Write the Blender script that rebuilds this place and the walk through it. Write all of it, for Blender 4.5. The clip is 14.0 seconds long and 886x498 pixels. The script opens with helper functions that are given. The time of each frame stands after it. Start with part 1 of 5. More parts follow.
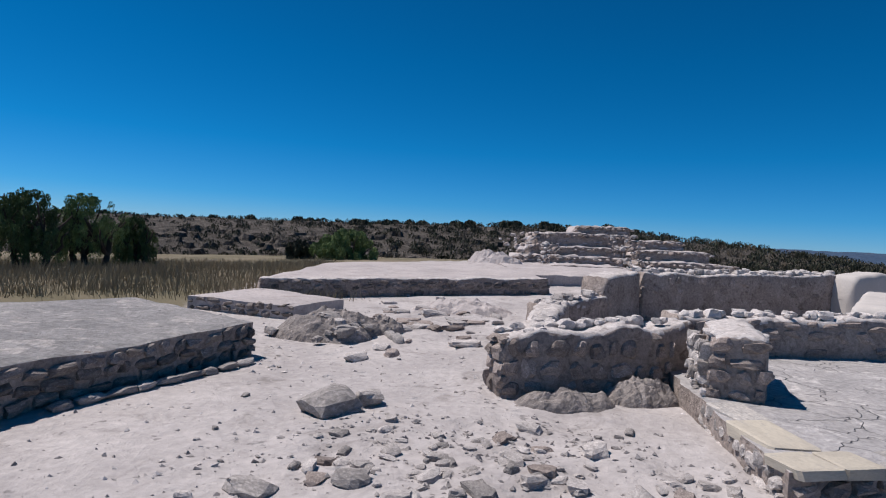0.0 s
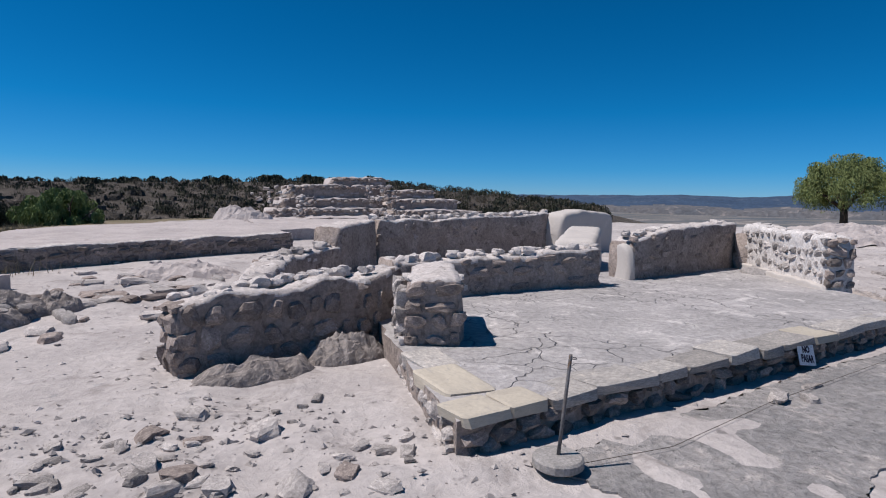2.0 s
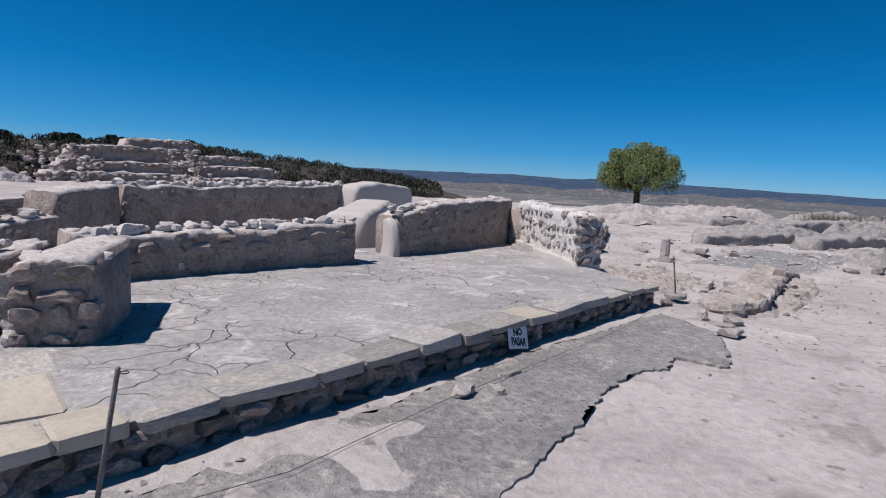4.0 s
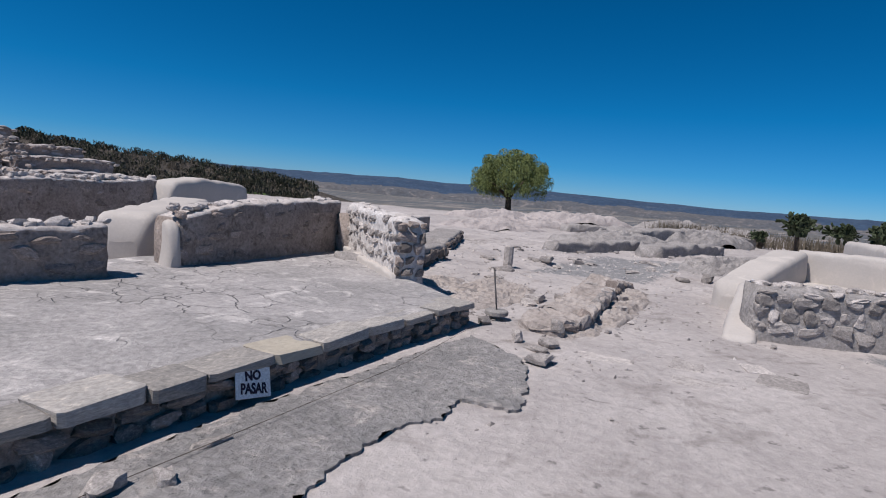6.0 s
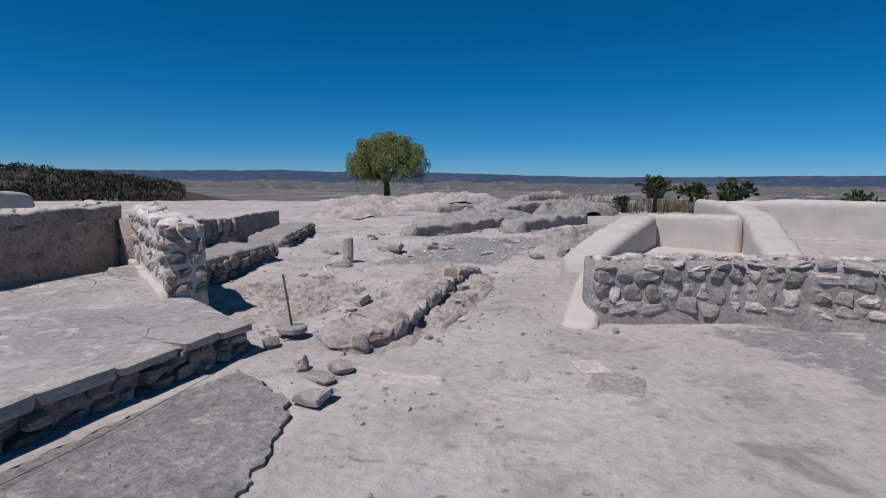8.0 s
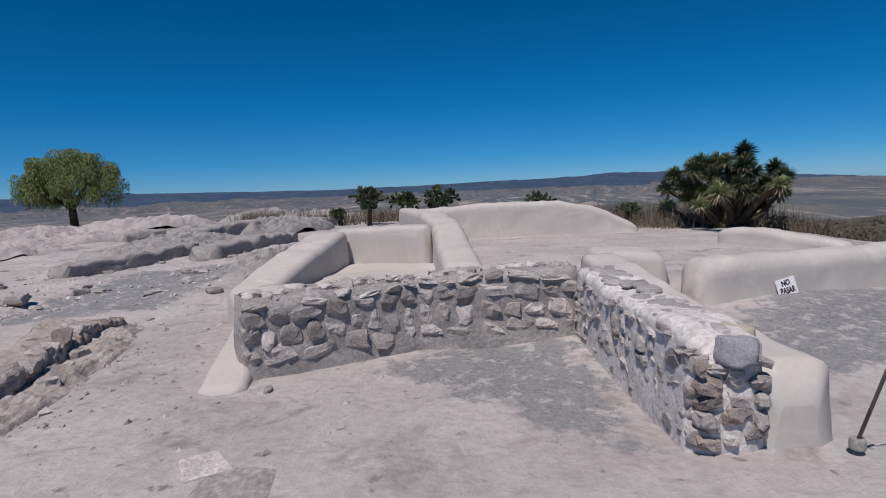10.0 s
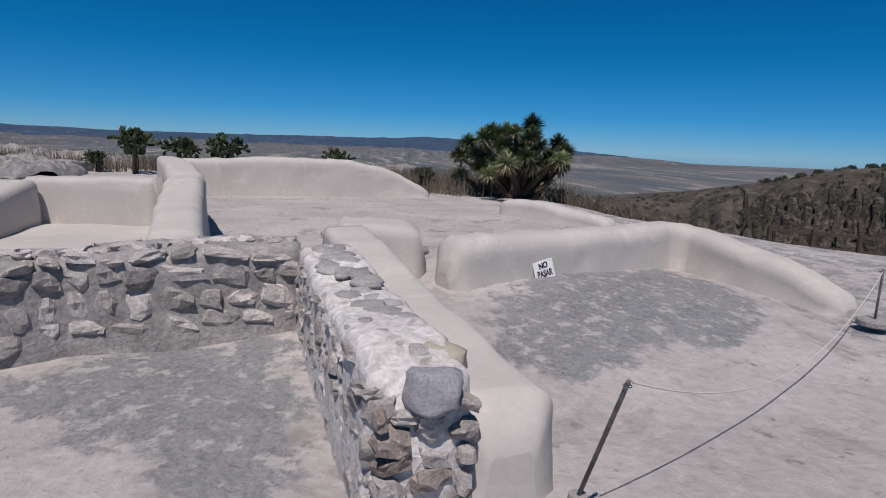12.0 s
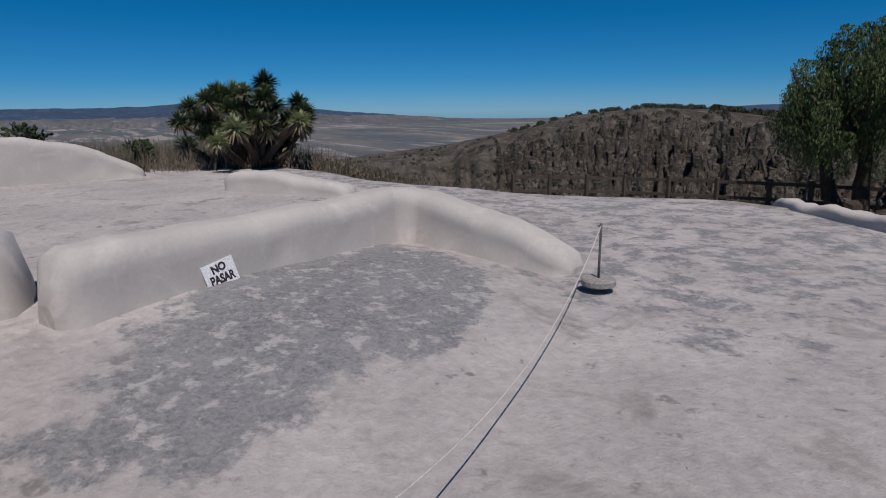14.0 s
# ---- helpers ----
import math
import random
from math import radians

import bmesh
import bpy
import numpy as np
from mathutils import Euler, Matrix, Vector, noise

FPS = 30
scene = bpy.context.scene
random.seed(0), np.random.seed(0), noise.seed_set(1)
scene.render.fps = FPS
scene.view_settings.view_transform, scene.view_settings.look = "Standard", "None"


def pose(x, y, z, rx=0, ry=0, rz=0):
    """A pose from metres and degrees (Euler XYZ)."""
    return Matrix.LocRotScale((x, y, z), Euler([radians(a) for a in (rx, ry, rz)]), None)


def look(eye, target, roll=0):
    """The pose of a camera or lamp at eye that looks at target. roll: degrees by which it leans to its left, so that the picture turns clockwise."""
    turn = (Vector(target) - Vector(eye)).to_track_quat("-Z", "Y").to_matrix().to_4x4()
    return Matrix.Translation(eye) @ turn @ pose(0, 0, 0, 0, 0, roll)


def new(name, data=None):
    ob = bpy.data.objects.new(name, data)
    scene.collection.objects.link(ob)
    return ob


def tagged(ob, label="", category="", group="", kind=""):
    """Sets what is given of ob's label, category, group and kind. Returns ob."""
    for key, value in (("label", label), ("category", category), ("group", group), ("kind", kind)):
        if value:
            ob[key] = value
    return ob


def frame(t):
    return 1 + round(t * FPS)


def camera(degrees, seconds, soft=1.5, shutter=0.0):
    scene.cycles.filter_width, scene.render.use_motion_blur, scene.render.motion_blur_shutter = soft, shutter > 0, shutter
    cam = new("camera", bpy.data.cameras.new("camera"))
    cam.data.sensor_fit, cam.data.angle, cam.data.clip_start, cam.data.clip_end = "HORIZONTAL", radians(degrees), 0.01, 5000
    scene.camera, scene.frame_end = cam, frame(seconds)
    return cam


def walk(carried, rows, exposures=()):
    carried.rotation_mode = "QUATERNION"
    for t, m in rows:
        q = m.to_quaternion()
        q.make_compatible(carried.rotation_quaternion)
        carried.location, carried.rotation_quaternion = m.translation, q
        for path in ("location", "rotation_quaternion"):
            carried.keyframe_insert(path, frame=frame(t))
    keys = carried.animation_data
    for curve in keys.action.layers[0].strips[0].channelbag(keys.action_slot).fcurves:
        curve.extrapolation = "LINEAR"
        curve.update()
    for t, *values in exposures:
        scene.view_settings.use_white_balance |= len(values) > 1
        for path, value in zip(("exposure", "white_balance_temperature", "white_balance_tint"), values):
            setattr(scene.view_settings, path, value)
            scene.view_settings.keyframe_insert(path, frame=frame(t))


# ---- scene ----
LENS = 74.4
cam = camera(LENS, 14.0, soft=1.1)
# seconds, x, y, z, yaw to the left, pitch up, roll to the left
ROWS = [
    (0, -0.928, -0.276, 1.607, 3.72, -1.36, 3.20),
    (0.5, -0.755, -0.166, 1.611, 0.72, -2.45, 4.69),
    (1, -0.591, 0.008, 1.587, -6.88, -3.29, 4.41),
    (1.5, -0.383, 0.271, 1.569, -13.77, -3.60, 2.13),
    (2, -0.077, 0.391, 1.547, -18.74, -5.05, 1.06),
    (2.5, 0.274, 0.460, 1.508, -22.77, -6.25, 4.35),
    (3, 0.691, 0.565, 1.506, -27.39, -7.03, 3.19),
    (3.5, 1.064, 0.599, 1.512, -30.89, -7.10, 0.83),
    (4, 1.458, 0.609, 1.517, -34.46, -7.03, 3.28),
    (4.2, 1.621, 0.622, 1.517, -36.10, -7.60, 3.43),
    (6.3, 3.329, 0.940, 1.543, -47.82, -5.88, 3.33),
    (6.5, 3.527, 0.958, 1.539, -49.02, -6.13, 2.16),
    (7, 3.886, 0.939, 1.561, -51.15, -6.79, 3.74),
    (7.5, 4.355, 0.996, 1.560, -53.42, -7.38, 2.62),
    (8, 4.799, 0.978, 1.561, -56.29, -6.92, 0.55),
    (8.5, 5.165, 0.892, 1.573, -59.50, -7.24, 2.48),
    (9, 5.649, 0.841, 1.564, -67.90, -4.95, 5.02),
    (9.2, 5.813, 0.808, 1.570, -71.55, -4.41, 2.51),
    (11.3, 7.202, 0.230, 1.574, -92.65, -9.03, 1.64),
    (11.5, 7.311, 0.139, 1.585, -94.59, -9.19, 2.11),
    (12, 7.698, -0.155, 1.536, -99.98, -10.03, 2.25),
    (12.5, 8.032, -0.433, 1.536, -105.12, -10.66, 0.13),
    (13, 8.285, -0.770, 1.521, -108.87, -11.90, 3.03),
    (13.5, 8.565, -1.095, 1.489, -113.89, -13.07, 2.13),
    (14, 8.806, -1.442, 1.504, -121.44, -13.37, -0.64),
]
walk(cam, [(t, pose(x, y, z, 0, 0, yaw) @ pose(0, 0, 0, 90 + pitch, 0, 0) @ pose(0, 0, 0, 0, 0, roll)) for t, x, y, z, yaw, pitch, roll in ROWS],
     [(0.0, -0.02), (4.0, -0.06), (7.0, -0.23), (9.0, -0.37), (12.0, -0.36), (14.0, -0.58)])

# ---- light ----
SUN_DIR = Vector((-0.48, 0.14, 0.87)).normalized()
world = bpy.data.worlds.new("sky")
scene.world = world
world.use_nodes = True
wn = world.node_tree.nodes
wn.clear()
sky = wn.new("ShaderNodeTexSky")
sky.sky_type = "NISHITA"
sky.sun_disc = False
sky.sun_elevation = math.asin(SUN_DIR.z)
sky.sun_rotation = math.atan2(SUN_DIR.x, SUN_DIR.y)
sky.altitude = 2200
sky.air_density, sky.dust_density, sky.ozone_density = 0.75, 0.25, 6.0
bg = wn.new("ShaderNodeBackground")
bg.inputs["Strength"].default_value = 0.060
wout = wn.new("ShaderNodeOutputWorld")
tint = wn.new("ShaderNodeMix")
tint.data_type, tint.blend_type = "RGBA", "MULTIPLY"
tint.inputs[0].default_value = 1.0
air = wn.new("ShaderNodeTexCoord")
air_split = wn.new("ShaderNodeSeparateXYZ")
haze = wn.new("ShaderNodeValToRGB")
haze.color_ramp.elements[0].position, haze.color_ramp.elements[0].color = 0.0, (0.40, 0.62, 0.84, 1)
haze.color_ramp.elements[1].position, haze.color_ramp.elements[1].color = 0.55, (0.010, 0.55, 0.80, 1)
for at, shade in ((0.05, (0.17, 0.61, 0.86, 1)), (0.14, (0.035, 0.63, 0.885, 1)), (0.28, (0.008, 0.625, 0.885, 1))):
    haze.color_ramp.elements.new(at).color = shade
double = wn.new("ShaderNodeVectorMath")
double.operation = "SCALE"
double.inputs["Scale"].default_value = 1.75
world.node_tree.links.new(air.outputs["Generated"], air_split.inputs[0])
world.node_tree.links.new(air_split.outputs[2], haze.inputs[0])
world.node_tree.links.new(haze.outputs[0], double.inputs[0])
world.node_tree.links.new(double.outputs[0], tint.inputs[7])
world.node_tree.links.new(sky.outputs[0], tint.inputs[6])
world.node_tree.links.new(tint.outputs[2], bg.inputs[0])
world.node_tree.links.new(bg.outputs[0], wout.inputs[0])
sun_data = bpy.data.lights.new("sun", "SUN")
sun_data.energy, sun_data.angle, sun_data.color = 5.0, radians(0.53), (1.0, 0.93, 0.90)
sun = new("sun", sun_data)
sun.matrix_world = look(SUN_DIR * 50, (0, 0, 0))


# ---- materials ----
def material(name, a, b, c=None, scale=3.0, fine=40.0, rough=0.9, bump=0.4, depth=0.02, vary=0.0, crack=0.0, spots=0.0, coords="Object", grit=0.3):
    """Two colours mixed by broad noise, a third in scattered stains, fine grain and relief; vary: spread of value from piece to piece."""
    m = bpy.data.materials.new(name)
    m.use_nodes = True
    t = m.node_tree
    n, ln = t.nodes, t.links
    bs = n["Principled BSDF"]
    bs.inputs["Roughness"].default_value = rough
    bs.inputs["Specular IOR Level"].default_value = 0.2
    tc = n.new("ShaderNodeTexCoord")
    co = tc.outputs[coords]
    info = n.new("ShaderNodeObjectInfo")
    if vary > 0:
        add = n.new("ShaderNodeVectorMath")
        add.operation = "MULTIPLY_ADD"
        add.inputs[1].default_value = (1, 1, 1)
        ln.new(co, add.inputs[0])
        sc = n.new("ShaderNodeVectorMath")
        sc.operation = "SCALE"
        sc.inputs[0].default_value = (37, 53, 71)
        ln.new(info.outputs["Random"], sc.inputs["Scale"])
        ln.new(sc.outputs[0], add.inputs[2])
        co = add.outputs[0]

    def tex(s, detail, dist=0.0):
        x = n.new("ShaderNodeTexNoise")
        x.inputs["Scale"].default_value, x.inputs["Detail"].default_value, x.inputs["Roughness"].default_value = s, detail, 0.65
        x.inputs["Distortion"].default_value = dist
        ln.new(co, x.inputs["Vector"])
        return x.outputs["Fac"]

    def ramp(src, lo, hi):
        x = n.new("ShaderNodeMapRange")
        x.inputs[1].default_value, x.inputs[2].default_value = lo, hi
        ln.new(src, x.inputs[0])
        return x.outputs[0]

    def mix(fac, p, q, mode="MIX"):
        x = n.new("ShaderNodeMix")
        x.data_type, x.blend_type = "RGBA", mode
        if isinstance(fac, float):
            x.inputs[0].default_value = fac
        else:
            ln.new(fac, x.inputs[0])
        for k, v in ((6, p), (7, q)):
            if isinstance(v, tuple):
                x.inputs[k].default_value = (*v, 1)
            else:
                ln.new(v, x.inputs[k])
        return x.outputs[2]

    broad, grain = tex(scale, 6.0, 0.4), tex(fine, 8.0)
    col = mix(ramp(broad, 0.38, 0.62), a, b)
    if c:
        col = mix(ramp(tex(scale * 2.7, 7.0, 0.8), 0.55, 0.68), col, c)
    if spots > 0:
        col = mix(ramp(tex(scale * 9, 3.0), 0.64, 0.70), col, tuple(v * spots for v in a))
    g = n.new("ShaderNodeMapRange")
    g.inputs[1].default_value, g.inputs[2].default_value, g.inputs[3].default_value, g.inputs[4].default_value = 0.3, 0.7, 1 - grit, 1 + grit
    ln.new(grain, g.inputs[0])
    gv = n.new("ShaderNodeCombineColor")
    for k in range(3):
        ln.new(g.outputs[0], gv.inputs[k])
    col = mix(1.0, col, gv.outputs[0], "MULTIPLY")
    height = n.new("ShaderNodeMath")
    height.operation = "ADD"
    ln.new(broad, height.inputs[0])
    ln.new(grain, height.inputs[1])
    hout = height.outputs[0]
    if crack > 0:
        vo = n.new("ShaderNodeTexVoronoi")
        vo.feature = "DISTANCE_TO_EDGE"
        vo.inputs["Scale"].default_value = crack
        wob = n.new("ShaderNodeVectorMath")
        wob.operation = "MULTIPLY_ADD"
        wob.inputs[1].default_value = (0.5, 0.5, 0.5)
        nz = n.new("ShaderNodeTexNoise")
        nz.inputs["Scale"].default_value = 2.5
        ln.new(co, nz.inputs["Vector"])
        ln.new(nz.outputs["Color"], wob.inputs[0])
        ln.new(co, wob.inputs[2])
        ln.new(wob.outputs[0], vo.inputs["Vector"])
        edge = ramp(vo.outputs["Distance"], 0.0, 0.02)
        mask = ramp(tex(scale * 0.7, 3.0), 0.46, 0.56)
        inv = n.new("ShaderNodeMath")
        inv.operation = "MAXIMUM"
        ln.new(edge, inv.inputs[0])
        om = n.new("ShaderNodeMath")
        om.operation = "SUBTRACT"
        om.inputs[0].default_value = 1.0
        ln.new(mask, om.inputs[1])
        ln.new(om.outputs[0], inv.inputs[1])
        col = mix(inv.outputs[0], tuple(v * 0.66 for v in a), col)
        hc = n.new("ShaderNodeMath")
        hc.operation = "ADD"
        ln.new(hout, hc.inputs[0])
        ln.new(inv.outputs[0], hc.inputs[1])
        hout = hc.outputs[0]
    if vary > 0:
        hv = n.new("ShaderNodeHueSaturation")
        mr = n.new("ShaderNodeMapRange")
        mr.inputs[3].default_value, mr.inputs[4].default_value = 1 - vary, 1 + vary
        ln.new(info.outputs["Random"], mr.inputs[0])
        ln.new(mr.outputs[0], hv.inputs["Value"])
        ln.new(col, hv.inputs["Color"])
        col = hv.outputs[0]
    ln.new(col, bs.inputs["Base Color"])
    bp = n.new("ShaderNodeBump")
    bp.inputs["Strength"].default_value, bp.inputs["Distance"].default_value = bump, depth
    ln.new(hout, bp.inputs["Height"])
    ln.new(bp.outputs[0], bs.inputs["Normal"])
    return m


ROCKY = material("rocky_brown_soil", (0.41, 0.368, 0.342), (0.32, 0.283, 0.262), (0.22, 0.192, 0.176), 1.6, 16, 0.95, 0.9, 0.03, grit=0.26)
EARTH = material("terrace_earth", (0.46, 0.415, 0.40), (0.37, 0.335, 0.325), (0.32, 0.28, 0.265), 0.7, 16, 0.95, 0.6, 0.03, spots=0.6, grit=0.16)


def ground_material():
    """Pale soil; "worn" marks remnants of a dark lime floor, "scrub" the land beyond the site, "plain" the far plain
    with haze painted into its colours.
    """
    m = material("pale_soil", (0.465, 0.43, 0.416), (0.375, 0.345, 0.335), (0.275, 0.25, 0.238), 0.55, 11, 0.95, 0.6, 0.05, spots=0.5, grit=0.15)
    n, ln = m.node_tree.nodes, m.node_tree.links
    bs = n["Principled BSDF"]
    col = bs.inputs["Base Color"].links[0].from_socket
    tc = n.new("ShaderNodeTexCoord")

    def attr(name):
        a = n.new("ShaderNodeAttribute")
        a.attribute_name = name
        return a.outputs["Fac"]

    def noisy(s, d=8.0, dist=0.6, stretch=None):
        t = n.new("ShaderNodeTexNoise")
        t.inputs["Scale"].default_value, t.inputs["Detail"].default_value, t.inputs["Distortion"].default_value, t.inputs["Roughness"].default_value = s, d, dist, 0.7
        src = tc.outputs["Object"]
        if stretch:
            mp = n.new("ShaderNodeMapping")
            mp.inputs["Scale"].default_value = stretch
            mp.inputs["Rotation"].default_value = (0, 0, 0.5)
            ln.new(src, mp.inputs[0])
            src = mp.outputs[0]
        ln.new(src, t.inputs["Vector"])
        return t.outputs["Fac"]

    def mixed(fac, a, b):
        x = n.new("ShaderNodeMix")
        x.data_type = "RGBA"
        if isinstance(fac, float):
            x.inputs[0].default_value = fac
        else:
            ln.new(fac, x.inputs[0])
        for k, v in ((6, a), (7, b)):
            if isinstance(v, tuple):
                x.inputs[k].default_value = (*v, 1)
            else:
                ln.new(v, x.inputs[k])
        return x.outputs[2]

    def step(a, nz, lo, hi, amount):
        s = n.new("ShaderNodeMath")
        s.operation = "MULTIPLY_ADD"
        s.inputs[1].default_value = amount
        ln.new(nz, s.inputs[0])
        ln.new(a, s.inputs[2])
        r = n.new("ShaderNodeMapRange")
        r.inputs[1].default_value, r.inputs[2].default_value = lo + amount / 2, hi + amount / 2
        ln.new(s.outputs[0], r.inputs[0])
        return r.outputs[0]

    dark = mixed(step_fac(n, ln, noisy(2.2), 0.35, 0.65), (0.125, 0.128, 0.136), (0.205, 0.205, 0.21))
    dark = mixed(step_fac(n, ln, noisy(26, 9), 0.35, 0.7), dark, (0.32, 0.315, 0.315))
    dark = mixed(step_fac(n, ln, noisy(5.5, 8, 0.2), 0.54, 0.61), dark, (0.40, 0.378, 0.37))
    col = mixed(step(attr("worn"), noisy(2.4, 10, 0.15), 0.42, 0.56, 1.7), col, dark)
    land = mixed(step_fac(n, ln, noisy(0.15), 0.4, 0.6), (0.13, 0.115, 0.07), (0.20, 0.165, 0.115))
    col = mixed(step(attr("scrub"), noisy(0.5), 0.4, 0.6, 0.8), col, land)
    # Blue-grey tones paint distance haze over the plain's own brown and pale bands.
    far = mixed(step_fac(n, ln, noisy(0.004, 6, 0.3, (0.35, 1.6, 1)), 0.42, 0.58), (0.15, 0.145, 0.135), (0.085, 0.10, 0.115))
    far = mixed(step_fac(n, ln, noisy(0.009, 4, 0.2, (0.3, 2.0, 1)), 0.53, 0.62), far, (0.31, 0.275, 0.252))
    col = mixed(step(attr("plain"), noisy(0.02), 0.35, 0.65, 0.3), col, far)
    ln.new(col, bs.inputs["Base Color"])
    return m


def step_fac(n, ln, src, lo, hi):
    r = n.new("ShaderNodeMapRange")
    r.inputs[1].default_value, r.inputs[2].default_value = lo, hi
    ln.new(src, r.inputs[0])
    return r.outputs[0]


SOIL = ground_material()
FLOOR = material("worn_plaster_floor", (0.30, 0.288, 0.284), (0.39, 0.37, 0.365), (0.56, 0.53, 0.515), 0.9, 18, 0.95, 0.8, 0.025, crack=2.2, grit=0.26)
SLAB = material("grey_lime_floor", (0.225, 0.218, 0.216), (0.30, 0.286, 0.28), (0.43, 0.395, 0.375), 1.4, 14, 0.95, 1.0, 0.04, grit=0.32, spots=0.6)
ADOBE = material("limewashed_adobe", (0.50, 0.465, 0.435), (0.45, 0.42, 0.395), (0.54, 0.50, 0.465), 0.9, 30, 0.95, 0.10, 0.006, grit=0.05)
BLUESTONE = material("dark_blue_grey_stone", (0.31, 0.302, 0.325), (0.26, 0.255, 0.275), (0.32, 0.31, 0.325), 3, 14, 0.9, 0.6, 0.006)
FLATSTONE = material("flat_grey_stone", (0.33, 0.315, 0.31), (0.27, 0.26, 0.255), (0.40, 0.37, 0.35), 2.6, 12, 0.9, 0.5, 0.005, vary=0.18)
MORTAR = material("grey_mortar", (0.33, 0.31, 0.30), (0.25, 0.235, 0.228), (0.38, 0.355, 0.345), 3.0, 26, 0.95, 0.8, 0.018)
PLASTER = material("weathered_plaster", (0.35, 0.30, 0.272), (0.25, 0.21, 0.188), (0.15, 0.12, 0.105), 2.2, 22, 0.95, 0.9, 0.028, grit=0.34)
LIMECAP = material("lime_mortar_capping", (0.62, 0.59, 0.57), (0.53, 0.50, 0.485), (0.36, 0.335, 0.32), 3.2, 22, 0.95, 0.6, 0.02)
CAPPING = material("weathered_lime_capping", (0.55, 0.51, 0.49), (0.44, 0.40, 0.38), (0.30, 0.265, 0.245), 3.4, 20, 0.95, 0.7, 0.025, grit=0.28)
# Brown stone, its colour darkened further to deepen the shade on the fronts.
DARKSTONE = material("shade_darkened_stone", (0.21, 0.182, 0.166), (0.13, 0.112, 0.102), (0.30, 0.262, 0.238), 2.6, 11, 0.9, 0.7, 0.008, vary=0.36, grit=0.36)
STONE = material("grey_stone", (0.37, 0.34, 0.322), (0.25, 0.23, 0.218), (0.45, 0.415, 0.39), 2.6, 11, 0.9, 0.7, 0.008, vary=0.32, grit=0.36)
PALESTONE = material("pale_stone", (0.45, 0.415, 0.395), (0.34, 0.312, 0.298), (0.52, 0.475, 0.44), 2.6, 11, 0.9, 0.7, 0.008, vary=0.24, grit=0.34)
LIMETOP = material("limewashed_stone", (0.56, 0.52, 0.498), (0.46, 0.425, 0.405), (0.35, 0.318, 0.30), 2.6, 11, 0.95, 0.7, 0.008, vary=0.16, grit=0.28)
BROWNSTONE = material("brown_stone", (0.31, 0.262, 0.236), (0.20, 0.166, 0.15), (0.40, 0.35, 0.32), 2.6, 11, 0.9, 0.7, 0.008, vary=0.34, grit=0.36)
TANSTONE = material("tan_dressed_stone", (0.46, 0.415, 0.34), (0.40, 0.36, 0.30), (0.36, 0.33, 0.29), 2.0, 12, 0.9, 0.4, 0.005, vary=0.10, grit=0.10)
COPING = material("coping_stone", (0.37, 0.345, 0.32), (0.29, 0.275, 0.26), (0.47, 0.43, 0.385), 2.2, 12, 0.9, 0.6, 0.008, vary=0.22)
ROCK = material("dark_rock_debris", (0.30, 0.268, 0.25), (0.19, 0.17, 0.16), (0.38, 0.342, 0.322), 5.0, 28, 0.95, 0.9, 0.025)
SCRUB = material("scrub_hillside", (0.105, 0.092, 0.08), (0.058, 0.052, 0.045), (0.18, 0.155, 0.138), 0.22, 2.2, 0.95, 1.0, 0.6)
CLIFF = material("brown_cliff", (0.15, 0.128, 0.106), (0.062, 0.055, 0.044), (0.24, 0.205, 0.172), 0.30, 1.8, 0.95, 1.0, 0.8)
# Farmland tones with the blue of distance haze mixed into the colour.
FARPLAIN = material("haze_tinted_farmland", (0.125, 0.122, 0.126), (0.09, 0.098, 0.112), (0.22, 0.20, 0.192), 0.005, 0.05, 1.0, 0.0, 0.1)
# Slate blue because aerial haze is put into the mountains' base colour.
FARHILL = material("haze_tinted_mountain", (0.045, 0.075, 0.125), (0.035, 0.06, 0.105), (0.075, 0.10, 0.14), 0.004, 0.05, 1.0, 0.0, 0.1)
BARK = material("dark_bark", (0.085, 0.065, 0.05), (0.05, 0.04, 0.032), None, 6, 50, 0.95, 1.0, 0.02)
WOOD = material("weathered_wood", (0.10, 0.08, 0.065), (0.065, 0.052, 0.045), None, 5, 60, 0.9, 0.6, 0.01)
IRON = material("grey_painted_iron", (0.16, 0.16, 0.165), (0.10, 0.09, 0.085), (0.15, 0.10, 0.07), 9, 60, 0.6, 0.3, 0.003)
CONCRETE = material("cast_concrete", (0.30, 0.285, 0.275), (0.24, 0.23, 0.22), (0.36, 0.34, 0.32), 6, 60, 0.95, 0.5, 0.006)
ROPE = material("pale_cord", (0.62, 0.58, 0.53), (0.52, 0.48, 0.43), None, 30, 200, 0.9, 0.4, 0.002)
PAPER = material("white_painted_board", (0.78, 0.78, 0.78), (0.70, 0.70, 0.71), None, 5, 60, 0.7, 0.1, 0.002)
INK = material("black_lettering", (0.03, 0.025, 0.035), (0.05, 0.03, 0.05), None, 20, 90, 0.8, 0.1, 0.002)
GRASS = material("dry_grass", (0.31, 0.255, 0.165), (0.21, 0.175, 0.115), None, 1.2, 8, 0.95, 0.0, 0.01)
DRYSHRUB = material("dry_shrub", (0.19, 0.16, 0.125), (0.115, 0.10, 0.076), None, 1.5, 8, 0.95, 0.0, 0.01)


def leaf_material(name, a, b, vary=0.0):
    m = material(name, a, b, None, 0.9, 6, 0.7, 0.0, 0.01, vary=vary)
    m.node_tree.nodes["Principled BSDF"].inputs["Subsurface Weight"].default_value = 0.0
    return m


